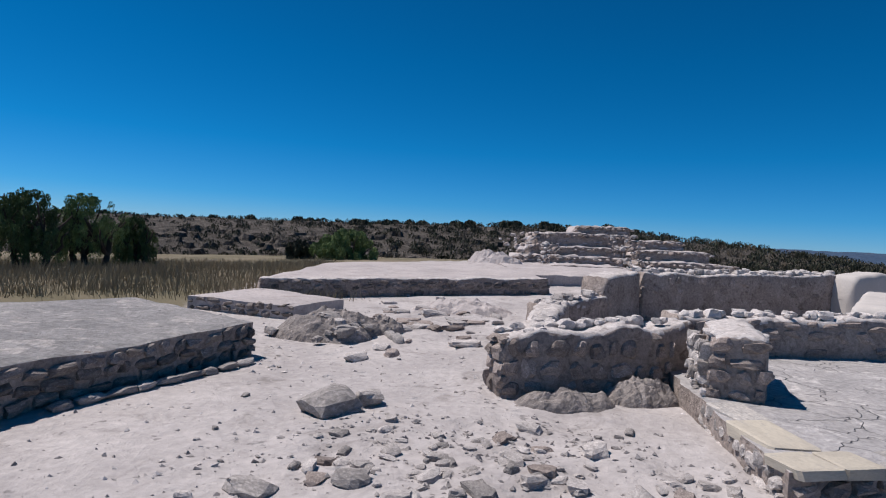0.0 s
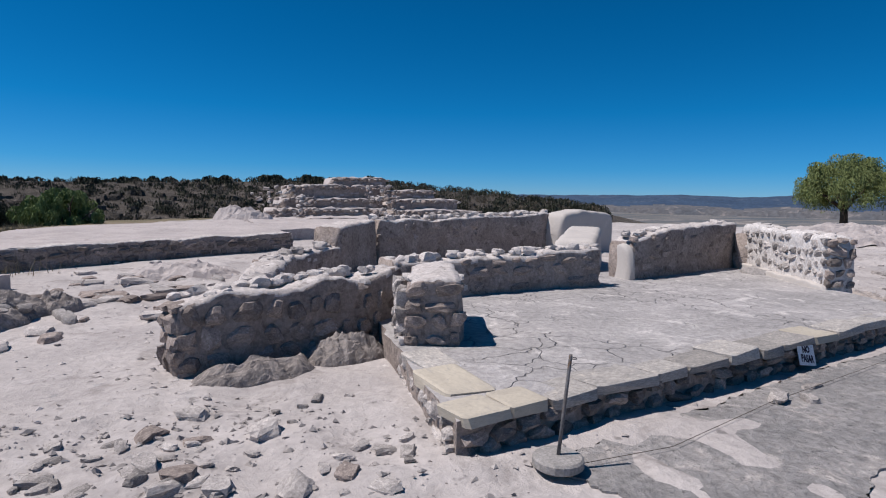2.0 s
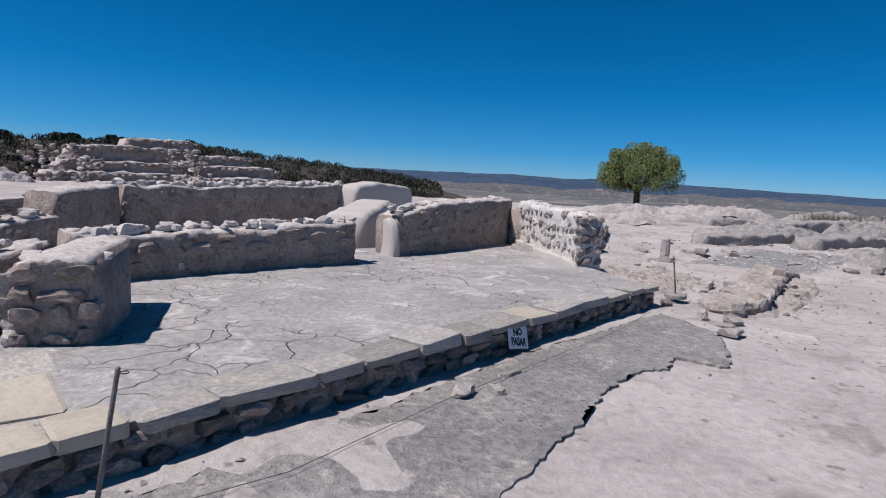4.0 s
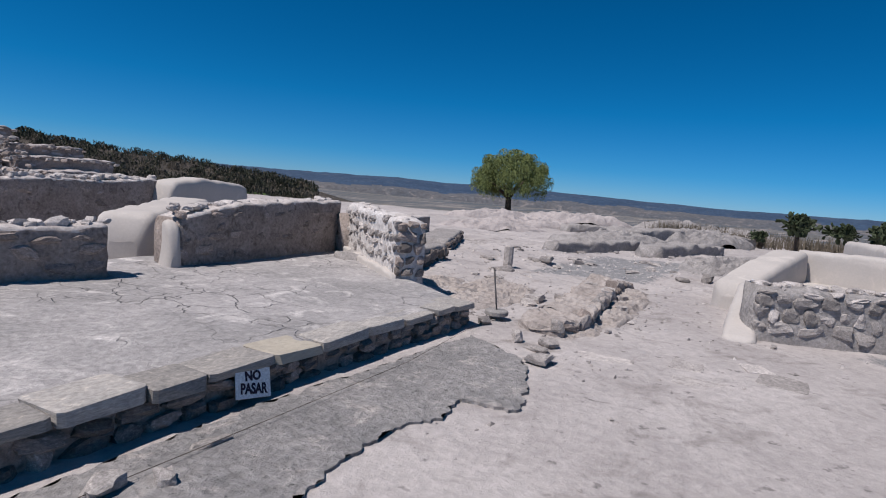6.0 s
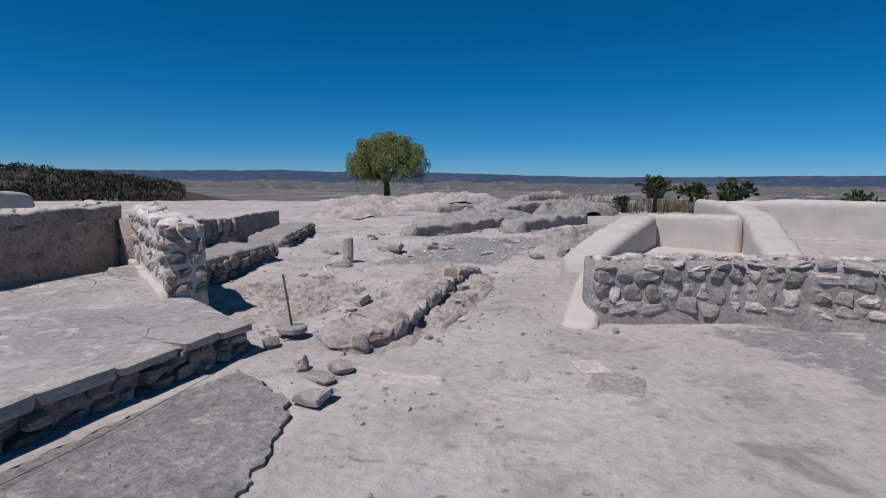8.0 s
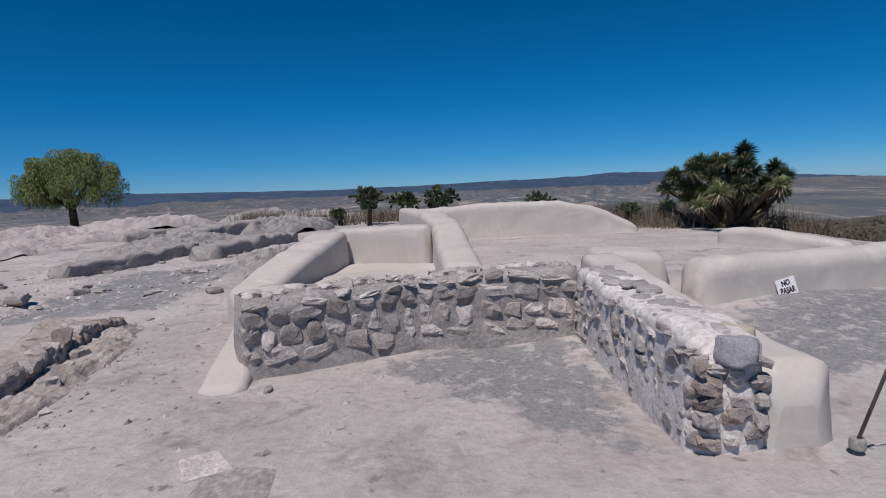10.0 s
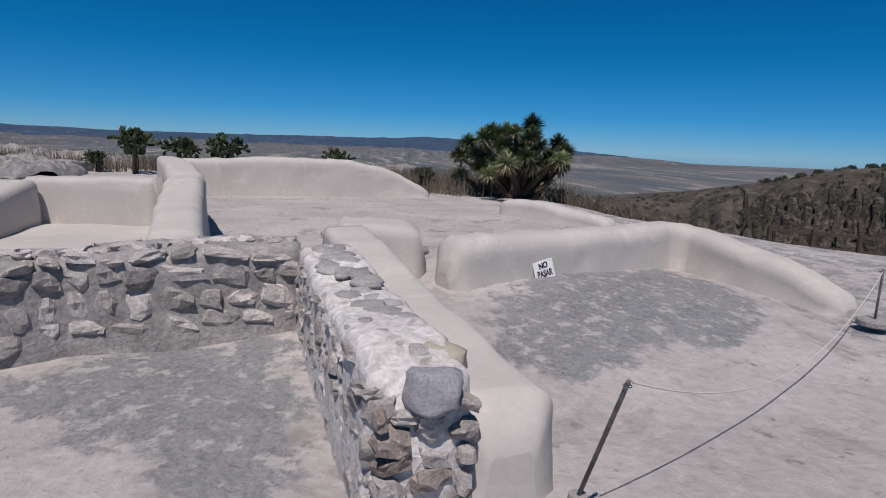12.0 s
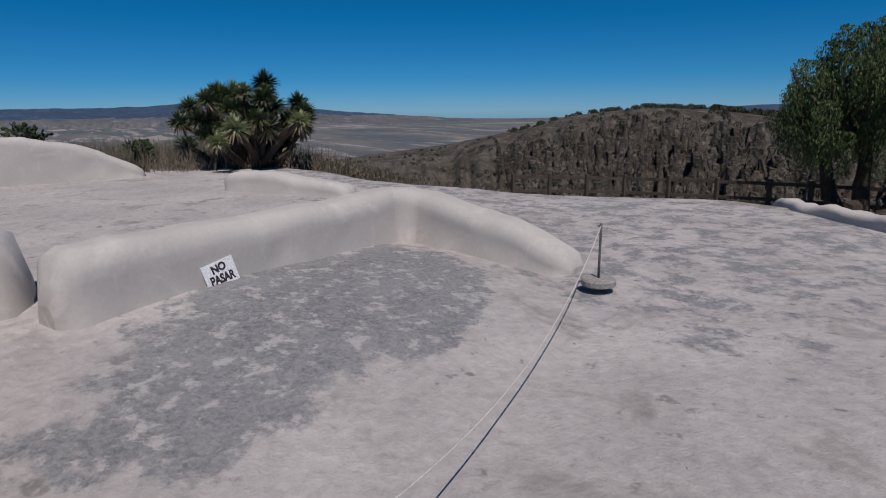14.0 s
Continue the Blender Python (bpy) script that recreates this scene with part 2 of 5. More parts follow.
LEAF_OLIVE = leaf_material("olive_leaves", (0.235, 0.275, 0.105), (0.14, 0.175, 0.066))
LEAF_DEEP = leaf_material("deep_green_leaves", (0.105, 0.145, 0.055), (0.055, 0.08, 0.032))
LEAF_GREEN = leaf_material("green_leaves", (0.18, 0.24, 0.09), (0.10, 0.145, 0.055))
LEAF_DARK = leaf_material("dark_scrub_leaves", (0.062, 0.066, 0.042), (0.036, 0.039, 0.027))
YUCCA = leaf_material("yucca_leaves", (0.15, 0.18, 0.085), (0.07, 0.095, 0.045), 0.45)
YUCCA_PALE = leaf_material("pale_yucca_leaves", (0.34, 0.36, 0.20), (0.22, 0.25, 0.13), 0.25)
YUCCA_DRY = leaf_material("yucca_dry_leaves", (0.33, 0.29, 0.18), (0.24, 0.20, 0.13))
PAD = material("cactus_pad", (0.055, 0.072, 0.036), (0.034, 0.046, 0.025), None, 2.0, 20, 0.6, 0.2, 0.01, vary=0.2)


# ---- noise and mesh helpers ----
def vnoise(x, y, seed=0):
    """Smooth value noise over arrays, about -1 to 1."""
    xi, yi = np.floor(x), np.floor(y)
    u, v = x - xi, y - yi
    u, v = u * u * (3 - 2 * u), v * v * (3 - 2 * v)

    def h(a, b):
        s = np.sin(a * 127.1 + b * 311.7 + seed * 74.7) * 43758.5453
        return (s - np.floor(s)) * 2 - 1

    return (h(xi, yi) * (1 - u) + h(xi + 1, yi) * u) * (1 - v) + (h(xi, yi + 1) * (1 - u) + h(xi + 1, yi + 1) * u) * v


def fbm(x, y, octaves=4, seed=0):
    out, amp, tot = 0.0, 1.0, 0.0
    for k in range(octaves):
        out = out + amp * vnoise(x * 2**k + 13.7 * k, y * 2**k - 7.3 * k, seed + k)
        tot += amp
        amp *= 0.5
    return out / tot


def ridged(x, y, octaves=4, seed=0):
    out, amp, tot = 0.0, 1.0, 0.0
    for k in range(octaves):
        out = out + amp * (1 - 2 * np.abs(vnoise(x * 2**k + 5.1 * k, y * 2**k + 9.2 * k, seed + k)))
        tot += amp
        amp *= 0.5
    return out / tot


def from_grid(name, pts, mat, smooth=True, flip=False):
    """A mesh object from an array of points, rows by columns by 3."""
    r, c = pts.shape[:2]
    idx = np.arange(r * c).reshape(r, c)
    q = np.stack([idx[:-1, :-1], idx[:-1, 1:], idx[1:, 1:], idx[1:, :-1]], -1).reshape(-1, 4)
    if flip:
        q = q[:, ::-1]
    me = bpy.data.meshes.new(name)
    me.from_pydata(pts.reshape(-1, 3).tolist(), [], q.tolist())
    me.materials.append(mat)
    me.polygons.foreach_set("use_smooth", [smooth] * len(me.polygons))
    return new(name, me)


def part(name, bm, mat, parent=None, label="", smooth=False):
    me = bpy.data.meshes.new(name)
    bm.to_mesh(me)
    bm.free()
    me.materials.append(mat)
    if smooth:
        me.polygons.foreach_set("use_smooth", [True] * len(me.polygons))
    ob = new(name, me)
    ob.parent = parent
    if label:
        ob["label"] = label
    return ob


def piece(name, mesh, mat_pose, parent):
    """A piece that shares its mesh with others alike."""
    ob = new(name, mesh)
    ob.parent = parent
    ob.matrix_basis = mat_pose
    return ob


def base(name, x, y, z=0.0, rz=0.0):
    ob = new(name)
    ob.matrix_basis = pose(x, y, z, 0, 0, rz)
    ob.empty_display_size = 0.1
    return ob


def stone_mesh(name, mat, seed, boxy=0.6, sub=1, rounded=False, chips=0):
    """An uneven stone within a unit cube centred on the origin."""
    rnd = random.Random(seed)
    bm = bmesh.new()
    bmesh.ops.create_cube(bm, size=1.0)
    bmesh.ops.subdivide_edges(bm, edges=bm.edges[:], cuts=sub, use_grid_fill=True)
    off = Vector((rnd.uniform(-9, 9), rnd.uniform(-9, 9), rnd.uniform(-9, 9)))
    for v in bm.verts:
        s = v.co.normalized() * 0.56
        k = boxy
        v.co = v.co * k + s * (1 - k)
        v.co += noise.noise_vector(v.co * 2.2 + off) * 0.17
        if sub == 2:
            v.co += noise.noise_vector(v.co * 5.5 + off) * 0.11
    for _ in range(chips):
        nrm = Vector((rnd.uniform(-1, 1), rnd.uniform(-1, 1), rnd.uniform(-1, 1))).normalized()
        far = rnd.uniform(0.36, 0.47)
        for v in bm.verts:
            over = v.co.dot(nrm) - far
            if over > 0:
                v.co -= nrm * over * 0.9
    lo = [min(v.co[a] for v in bm.verts) for a in range(3)]
    hi = [max(v.co[a] for v in bm.verts) for a in range(3)]
    for v in bm.verts:
        v.co = Vector([(v.co[a] - lo[a]) / (hi[a] - lo[a]) - 0.5 for a in range(3)])
    bmesh.ops.triangulate(bm, faces=bm.faces[:])
    me = bpy.data.meshes.new(name)
    bm.to_mesh(me)
    bm.free()
    me.materials.append(mat)
    me.polygons.foreach_set("use_smooth", [rounded] * len(me.polygons))
    return me


STONES = [stone_mesh("stone", STONE, k, 0.62, 2, False, 6) for k in range(9)]
BROWNS = [stone_mesh("stone", BROWNSTONE, 20 + k, 0.72, 2, False, 5) for k in range(9)]
DARKS = [stone_mesh("stone", DARKSTONE, 140 + k, 0.70, 2, False, 5) for k in range(9)]
COBBLES = [stone_mesh("stone", STONE, 40 + k, 0.35, 2, True, 3) for k in range(7)]
LIMES = [stone_mesh("stone", LIMETOP, 100 + k, 0.68, 2, False, 6) for k in range(9)]
PALES = [stone_mesh("stone", PALESTONE, 80 + k, 0.66, 2, False, 6) for k in range(9)]
FLATS = [stone_mesh("stone", FLATSTONE, 60 + k, 0.35, 1, True) for k in range(7)]


# ---- ground, hills and distance ----
CX, CY = 8.0, 0.0
EDGE_AZ = [-180, -120, -60, -35, -10, 20, 40, 52, 72, 90, 107, 118, 135, 147, 160, 180]
EDGE_R = [16, 20, 22, 26, 42, 40, 37, 39, 29, 24, 19.5, 14.2, 11.8, 11.8, 10.2, 16]


def ground_z(x, y):
    """The height of the bare ground: level on the site, falling away past its edge to the plain."""
    x, y = np.asarray(x, float), np.asarray(y, float)
    r = np.hypot(x - CX, y - CY)
    az = np.degrees(np.arctan2(x - CX, y - CY))
    r0 = np.interp(az, EDGE_AZ, EDGE_R) + 1.2 * vnoise(x * 0.15, y * 0.15, 5)
    d = np.maximum(r - r0, 0)
    east = np.clip((az - 22) / 16, 0, 1) * np.clip((200 - np.abs(az)) / 20, 0, 1)
    fall = 70 * (1 - np.exp(-((d / 160) ** 1.4))) * east + np.minimum(0.045 * d, 3.0 + 0.012 * d) * (1 - east)
    fall = fall + np.clip((az - 114) / 10, 0, 1) * 0.11 * np.minimum(d, 9)
    fall = np.minimum(fall, 70)
    rough = 0.020 * fbm(x * 1.3, y * 1.3, 5, 1) + 0.030 * fbm(x * 0.35, y * 0.35, 3, 2)
    rocky = np.clip((x + y * 0.9 - 15.5) / 4, 0, 1) * np.clip((y - 3.2) / 1.5, 0, 1)
    rough = rough + rocky * 0.10 * np.maximum(ridged(x * 0.9, y * 0.9, 4, 6), -0.2)
    near = np.clip(1.6 - np.hypot((x + 0.2) / 2.4, (y - 3.6) / 2.2), 0, 1) * 0.075 * np.maximum(ridged(x * 1.6, y * 1.6, 4, 8), 0)
    near = near + np.clip(1.5 - np.hypot((x + 1.4) / 1.6, (y - 11) / 3), 0, 1) * 0.16 * np.maximum(ridged(x * 0.8, y * 0.8, 4, 12), 0)
    mound = 0.30 * np.clip(1 - np.hypot(x - 14.0, y + 1.8) / 3.4, 0, 1) ** 0.9
    return -fall + rough + near + mound - 0.02


def spread(lo, hi, step, far, grow=1.07):
    """Coordinates that are close together from lo to hi and ever wider apart out to far."""
    mid = list(np.arange(lo, hi + step / 2, step))
    up, s, x = [], step, hi
    while x < far:
        s *= grow
        x += s
        up.append(x)
    down, s, x = [], step, lo
    while x > -far:
        s *= grow
        x -= s
        down.append(x)
    return np.array(down[::-1] + mid + up)


gx, gy = np.meshgrid(spread(-7, 20, 0.09, 4700), spread(-8, 15, 0.09, 4700))
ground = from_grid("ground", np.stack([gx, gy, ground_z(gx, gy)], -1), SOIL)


def inside(outline, x, y):
    """How far inside an outline each point lies, in metres (outside: negative)."""
    px, py = np.array(outline).T
    qx, qy = np.roll(px, -1), np.roll(py, -1)
    best, odd = np.full(x.shape, 1e9), np.zeros(x.shape, bool)
    for a, b, c, d in zip(px, py, qx, qy):
        t = np.clip(((x - a) * (c - a) + (y - b) * (d - b)) / ((c - a) ** 2 + (d - b) ** 2), 0, 1)
        best = np.minimum(best, np.hypot(x - a - t * (c - a), y - b - t * (d - b)))
        odd ^= ((b > y) != (d > y)) & (x < (c - a) * (y - b) / (d - b + 1e-12) + a)
    return np.where(odd, best, -best)


def set_attribute(ob, name, values):
    at = ob.data.attributes.new(name, "FLOAT", "POINT")
    at.data.foreach_set("value", np.asarray(values, np.float32).ravel())


worn = np.zeros(gx.shape)
for outline in ([(13.93, -2.51), (13.04, -1.91), (12.15, -1.36), (11.73, -1.00), (11.15, -1.63), (11.29, -2.02), (11.59, -2.47), (11.93, -3.60), (12.72, -4.33), (13.74, -4.57), (14.53, -4.32)],
                [(9.9, 0.05), (12.2, 0.2), (12.0, 1.5), (11.3, 2.0), (10.9, 1.3), (10.4, 0.7)], [(14.0, 6.0), (19, 7.0), (18, 9), (13, 8)]):
    worn = np.maximum(worn, np.clip(0.5 + inside(outline, gx, gy) / 0.9, 0, 1))
worn = np.maximum(worn, 0.47 * np.clip((gx - 9.0) / 2.0, 0, 1) * np.clip((-3.4 - gy) / 1.6, 0, 1))
worn = np.maximum(worn, 0.27 * np.clip((gx - 8.0) / 1.2, 0, 1) * np.clip((gy - 3.4) / 0.8, 0, 1))
worn = np.maximum(worn, 0.22 * np.clip((gx - 8.6) / 1.5, 0, 1) * np.clip((1.5 - np.abs(gy - 2.4)) / 0.8, 0, 1))
worn = np.maximum(worn, 0.24 * np.clip((2.2 - gx) / 1.5, 0, 1) * np.clip((gy - 1.5) / 1.0, 0, 1))
set_attribute(ground, "worn", worn)
gr, ga = np.hypot(gx - CX, gy - CY), np.degrees(np.arctan2(gx - CX, gy - CY))
lea = inside([(-5.6, 8.6), (-6.9, 12.5), (-7.0, 21), (-30, 45), (-45, 10), (-10.5, 7.5)], gx, gy)
set_attribute(ground, "scrub", np.maximum(np.clip((gr - np.interp(ga, EDGE_AZ, EDGE_R)) / 6 + 0.35, 0, 1), np.clip(lea / 1.5 + 0.4, 0, 1)))
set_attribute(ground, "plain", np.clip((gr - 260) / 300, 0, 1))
tagged(ground, "pale trodden limy soil of the ruin site, falling to a plain", "ground", kind="structure")


def polar(name, az0, az1, naz, r0, r1, nr, height, mat, label, cx=CX, cy=CY, category="hill", grow=1.0):
    a = np.radians(np.linspace(az0, az1, naz))[:, None]
    u = np.linspace(0, 1, nr)[None, :] ** grow
    r = r0 + (r1 - r0) * u + 0 * a
    x, y = cx + r * np.sin(a), cy + r * np.cos(a)
    z = height(x, y, np.degrees(a) + 0 * r, r)
    ob = from_grid(name, np.stack([x, y, z], -1), mat, smooth=True, flip=True)
    return tagged(ob, label, category, kind="structure")


def north_ridge_z(x, y, az, r):
    top = 1.6 + 100 * np.tan(np.radians(np.interp(az, [-95, -60, -35, -11, 4, 12, 22, 27, 32, 40], [0.1, 0.1, 0.15, 0.75, 1.2, 1.15, 0.3, -0.2, -0.9, -2.6])))
    rise = np.clip((r - 62) / 40, 0, 1) ** 0.8
    z = -5.2 + (top + 5.2) * rise + np.clip(rise * 4, 0, 1) * (0.55 * ridged(x * 0.16, y * 0.16, 4, 31) * (1 - rise * 0.75))
    return z - 0.06 * np.maximum(r - 104, 0)


polar("north_ridge", -95, 40, 300, 56, 135, 90, north_ridge_z, SCRUB, "dark rocky hillside with dry scrub beyond the gully", 0, 0)


def south_hill_z(x, y, az, r):
    top = 1.5 + 105 * np.tan(np.radians(np.interp(az, [100, 112, 122, 129, 134, 140, 146, 152, 160, 175, 200], [-7, -4.5, -3.3, -1.9, -0.6, 0.05, -0.2, -1.0, -1.4, -1.5, -2])))
    rise = np.clip((r - 50) / 48, 0, 1)
    face = rise + 0.20 * ridged(az * 0.75, r * 0.03, 5, 51) * np.sin(np.pi * rise)
    z = -16 + (top + 16) * np.clip(face, 0, 1.05) ** 0.75 + 0.9 * ridged(x * 0.11, y * 0.11, 4, 55) * (1 - rise)
    return z - 0.10 * np.maximum(r - 108, 0)


polar("south_hill", 100, 200, 420, 46, 150, 130, south_hill_z, CLIFF, "brown rocky hill with fluted cliffs beyond the fence", 8.8, -1.4)


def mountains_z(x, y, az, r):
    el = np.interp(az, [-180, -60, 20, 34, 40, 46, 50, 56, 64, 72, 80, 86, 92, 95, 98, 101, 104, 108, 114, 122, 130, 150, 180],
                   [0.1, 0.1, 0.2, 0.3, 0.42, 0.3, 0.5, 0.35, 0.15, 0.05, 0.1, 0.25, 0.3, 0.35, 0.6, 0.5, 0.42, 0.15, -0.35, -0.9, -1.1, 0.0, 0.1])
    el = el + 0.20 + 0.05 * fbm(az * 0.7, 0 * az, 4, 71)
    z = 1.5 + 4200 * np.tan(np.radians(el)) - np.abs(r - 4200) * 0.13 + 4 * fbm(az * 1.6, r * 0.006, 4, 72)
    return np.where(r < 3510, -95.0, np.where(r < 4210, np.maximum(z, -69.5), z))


MOUNTAINS = polar("mountains", -180, 180, 720, 3500, 4500, 21, mountains_z, FARHILL, "mountains and mesas on the horizon, blue-grey haze painted into their colour", 8, 0, "mountain")
# Lower slopes take the farmland colour, which also has haze painted in.
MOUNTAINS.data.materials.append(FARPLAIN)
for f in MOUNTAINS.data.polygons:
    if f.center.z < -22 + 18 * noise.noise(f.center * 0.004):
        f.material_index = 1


# ---- walls and platforms ----
def sample(pts, step):
    """Points every step or so along a polyline, with the share of the way and the left normal."""
    p = [Vector((x, y)) for x, y in pts]
    out, done = [], 0.0
    total = sum((b - a).length for a, b in zip(p, p[1:]))
    for a, b in zip(p, p[1:]):
        n = max(1, round((b - a).length / step))
        d = (b - a).normalized()
        for k in range(n):
            out.append((a + (b - a) * k / n, (done + (b - a).length * k / n) / total, Vector((-d.y, d.x))))
        done += (b - a).length
    out.append((p[-1], 1.0, Vector((-d.y, d.x))))
    soft = []
    for i, (q, s, m) in enumerate(out):
        a = out[max(i - 1, 0)][2] + out[min(i + 1, len(out) - 1)][2]
        soft.append((q, s, a.normalized()))
    return soft


def wall(name, face, thick, z0, tops, mat, label, rough=0.02, rounding=0.05, batter=0.04, step=0.08, top_rough=0.03, seed=1, category="wall", smooth=True, end=None, cap=None):
    """A low ruined wall: its face runs along the polyline, its body lies to the left of it; tops: heights spaced evenly along it."""
    cap = (CAPPING if mat is PLASTER else None) if cap is None else cap
    line = sample(face, step * (1.0 if mat is ADOBE else 0.75))
    rows = []
    total = sum((Vector(b) - Vector(a)).length for a, b in zip(face, face[1:]))
    end = (0.22 if mat is ADOBE else 0.05) if end is None else end
    for q, s, m in line:
        near = min(s, 1 - s) * total
        cut = 1.0 if near >= end else math.sqrt(max(0.0, 1 - (1 - near / end) ** 2))
        top = float(np.interp(s, np.linspace(0, 1, len(tops)), tops)) + top_rough * noise.noise(Vector((s * 9 + seed, seed, 0.3))) + top_rough * 0.6 * noise.noise(Vector((q.x * 4, q.y * 4, seed)))
        h = (top - z0) * (0.55 + 0.45 * cut)
        pinch = 0.26 * thick * (1 - cut)
        r = min(rounding, thick * 0.49, h * 0.49)
        prof = [(-batter, 0.0)] + [(-batter * (1 - k / 9) ** 2, (h - r) * k / 9) for k in range(1, 10)]
        prof += [(r - r * math.cos(a), h - r + r * math.sin(a)) for a in (0.5, 1.05, 1.5)]
        prof += [(r + (thick - 2 * r) * k, h) for k in (0.15, 0.38, 0.62, 0.85)]
        prof += [(thick - r + r * math.cos(a), h - r + r * math.sin(a)) for a in (1.5, 1.05, 0.5)]
        prof += [(thick + batter * (k / 5) ** 2, (h - r) * (1 - k / 5)) for k in range(0, 6)]
        row = []
        for u, v in prof:
            u = u + pinch * (1 - 2 * min(max(u / thick, 0), 1))
            p = Vector((q.x + m.x * u, q.y + m.y * u, z0 + v))
            if v > 0.01:
                w = noise.noise_vector(p * 3.1 + Vector((seed, 0, 0))) * rough + noise.noise_vector(p * 9.0 + Vector((0, seed, 0))) * rough * 0.5
                if mat is not ADOBE:
                    w += noise.noise_vector(p * 21.0 + Vector((0, 0, seed))) * rough * 0.55
                p += w
            row.append(p)
        rows.append(row)
    bm = bmesh.new()
    vs = [[bm.verts.new(p) for p in row] for row in rows]
    for a, b in zip(vs, vs[1:]):
        for k in range(len(a) - 1):
            bm.faces.new((a[k], b[k], b[k + 1], a[k + 1]))
    bm.faces.new(vs[0])
    bm.faces.new(vs[-1][::-1])
    bmesh.ops.recalc_face_normals(bm, faces=bm.faces[:])
    ob = part(name, bm, mat, smooth=smooth)
    ends = [f for f in ob.data.polygons if len(f.vertices) > 4]
    for f in ends:
        f.use_smooth = False
    if cap:
        ob.data.materials.append(cap)
        for f in ob.data.polygons:
            c = f.center
            if len(f.vertices) == 4 and f.normal.z > 0.42 + 0.35 * noise.noise(Vector((c.x * 5, c.y * 5, seed))) and c.z > z0 + 0.25:
                f.material_index = 1
    return tagged(ob, label, category, kind="structure")


def stone_face(parent, a, b, z0, z1, meshes, size, seed, proud=0.03, deep=0.14, gap=0.9, skip=0.0, jitter=0.25, name="stone", tops=None):
    """Stones laid in rough courses along the face from a to b, which looks to the right of that direction."""
    rnd = random.Random(seed)
    a, b = Vector(a), Vector(b)
    run = (b - a).length
    d = (b - a) / run
    out = Vector((d.y, -d.x))
    ang = math.degrees(math.atan2(d.y, d.x))
    z, row = z0, 0
    while z < z1 - 0.03:
        hgt = size[1] * rnd.uniform(0.8, 1.2)
        if z + hgt * 1.4 > z1:
            hgt = z1 - z
        u = -rnd.uniform(0, size[0] * 0.4)
        while u < run - 0.03:
            w = size[0] * rnd.uniform(0.6, 1.45)
            lo, hi = max(u, 0.0), min(u + w, run)
            if hi - lo > 0.05 and rnd.random() > skip:
                mid = (lo + hi) / 2
                lim = z1 if tops is None else float(np.interp(mid / run, np.linspace(0, 1, len(tops)), tops))
                if z + hgt * 0.7 < lim:
                    p = a + d * mid + out * (proud - deep / 2 + rnd.uniform(-0.012, 0.012))
                    m = pose(p.x, p.y, z + hgt / 2 + rnd.uniform(-1, 1) * (0.018 + jitter * 0.04), rnd.uniform(-8, 8), rnd.uniform(-1, 1) * (6 + 24 * jitter), ang + rnd.uniform(-7, 7))
                    ob = piece(name, rnd.choice(meshes), m @ Matrix.Diagonal(((hi - lo) * gap, deep, hgt * gap * rnd.uniform(0.78, 1.22), 1)), parent)
            u += w
        z += hgt
        row += 1


def platform(name, c00, c10, c11, c01, ztop, zbot, mat, label, res=0.12, rough=0.012, seed=1, category="platform", tilt=(0, 0, 0, 0), side=None):
    """A raised floor between four corners, with sides down to zbot."""
    c = [np.array(p, float) for p in (c00, c10, c11, c01)]
    nu = max(3, int(np.linalg.norm(c[1] - c[0]) / res))
    nv = max(3, int(np.linalg.norm(c[3] - c[0]) / res))
    u, v = np.meshgrid(np.linspace(0, 1, nu), np.linspace(0, 1, nv))
    u3, v3 = u[..., None], v[..., None]
    xy = c[0] * (1 - u3) * (1 - v3) + c[1] * u3 * (1 - v3) + c[2] * u3 * v3 + c[3] * (1 - u3) * v3
    edge = np.minimum(np.minimum(u, 1 - u) * nu, np.minimum(v, 1 - v) * nv)
    xy = xy + (edge < 1)[..., None] * 0.03 * np.stack([vnoise(xy[..., 0] * 5, xy[..., 1] * 5, seed), vnoise(xy[..., 0] * 5, xy[..., 1] * 5, seed + 3)], -1)
    z = ztop + rough * fbm(xy[..., 0] * 1.2, xy[..., 1] * 1.2, 4, seed) * 2 - 0.02 * (edge < 1)
    z = z + tilt[0] * (1 - u) * (1 - v) + tilt[1] * u * (1 - v) + tilt[2] * u * v + tilt[3] * (1 - u) * v
    inner = np.dstack([xy, z])
    full = np.zeros((nv + 2, nu + 2, 3))
    full[1:-1, 1:-1] = inner
    full[0, 1:-1], full[-1, 1:-1], full[1:-1, 0], full[1:-1, -1] = inner[0], inner[-1], inner[:, 0], inner[:, -1]
    full[0, 0], full[0, -1], full[-1, 0], full[-1, -1] = inner[0, 0], inner[0, -1], inner[-1, 0], inner[-1, -1]
    full[0, :, 2] = full[-1, :, 2] = zbot
    full[:, 0, 2] = full[:, -1, 2] = zbot
    ob = from_grid(name, full, mat, smooth=False)
    if side:
        ob.data.materials.append(side)
        for f in ob.data.polygons:
            if abs(f.normal.z) < 0.5:
                f.material_index = 1
    return tagged(ob, label, category, kind="structure")


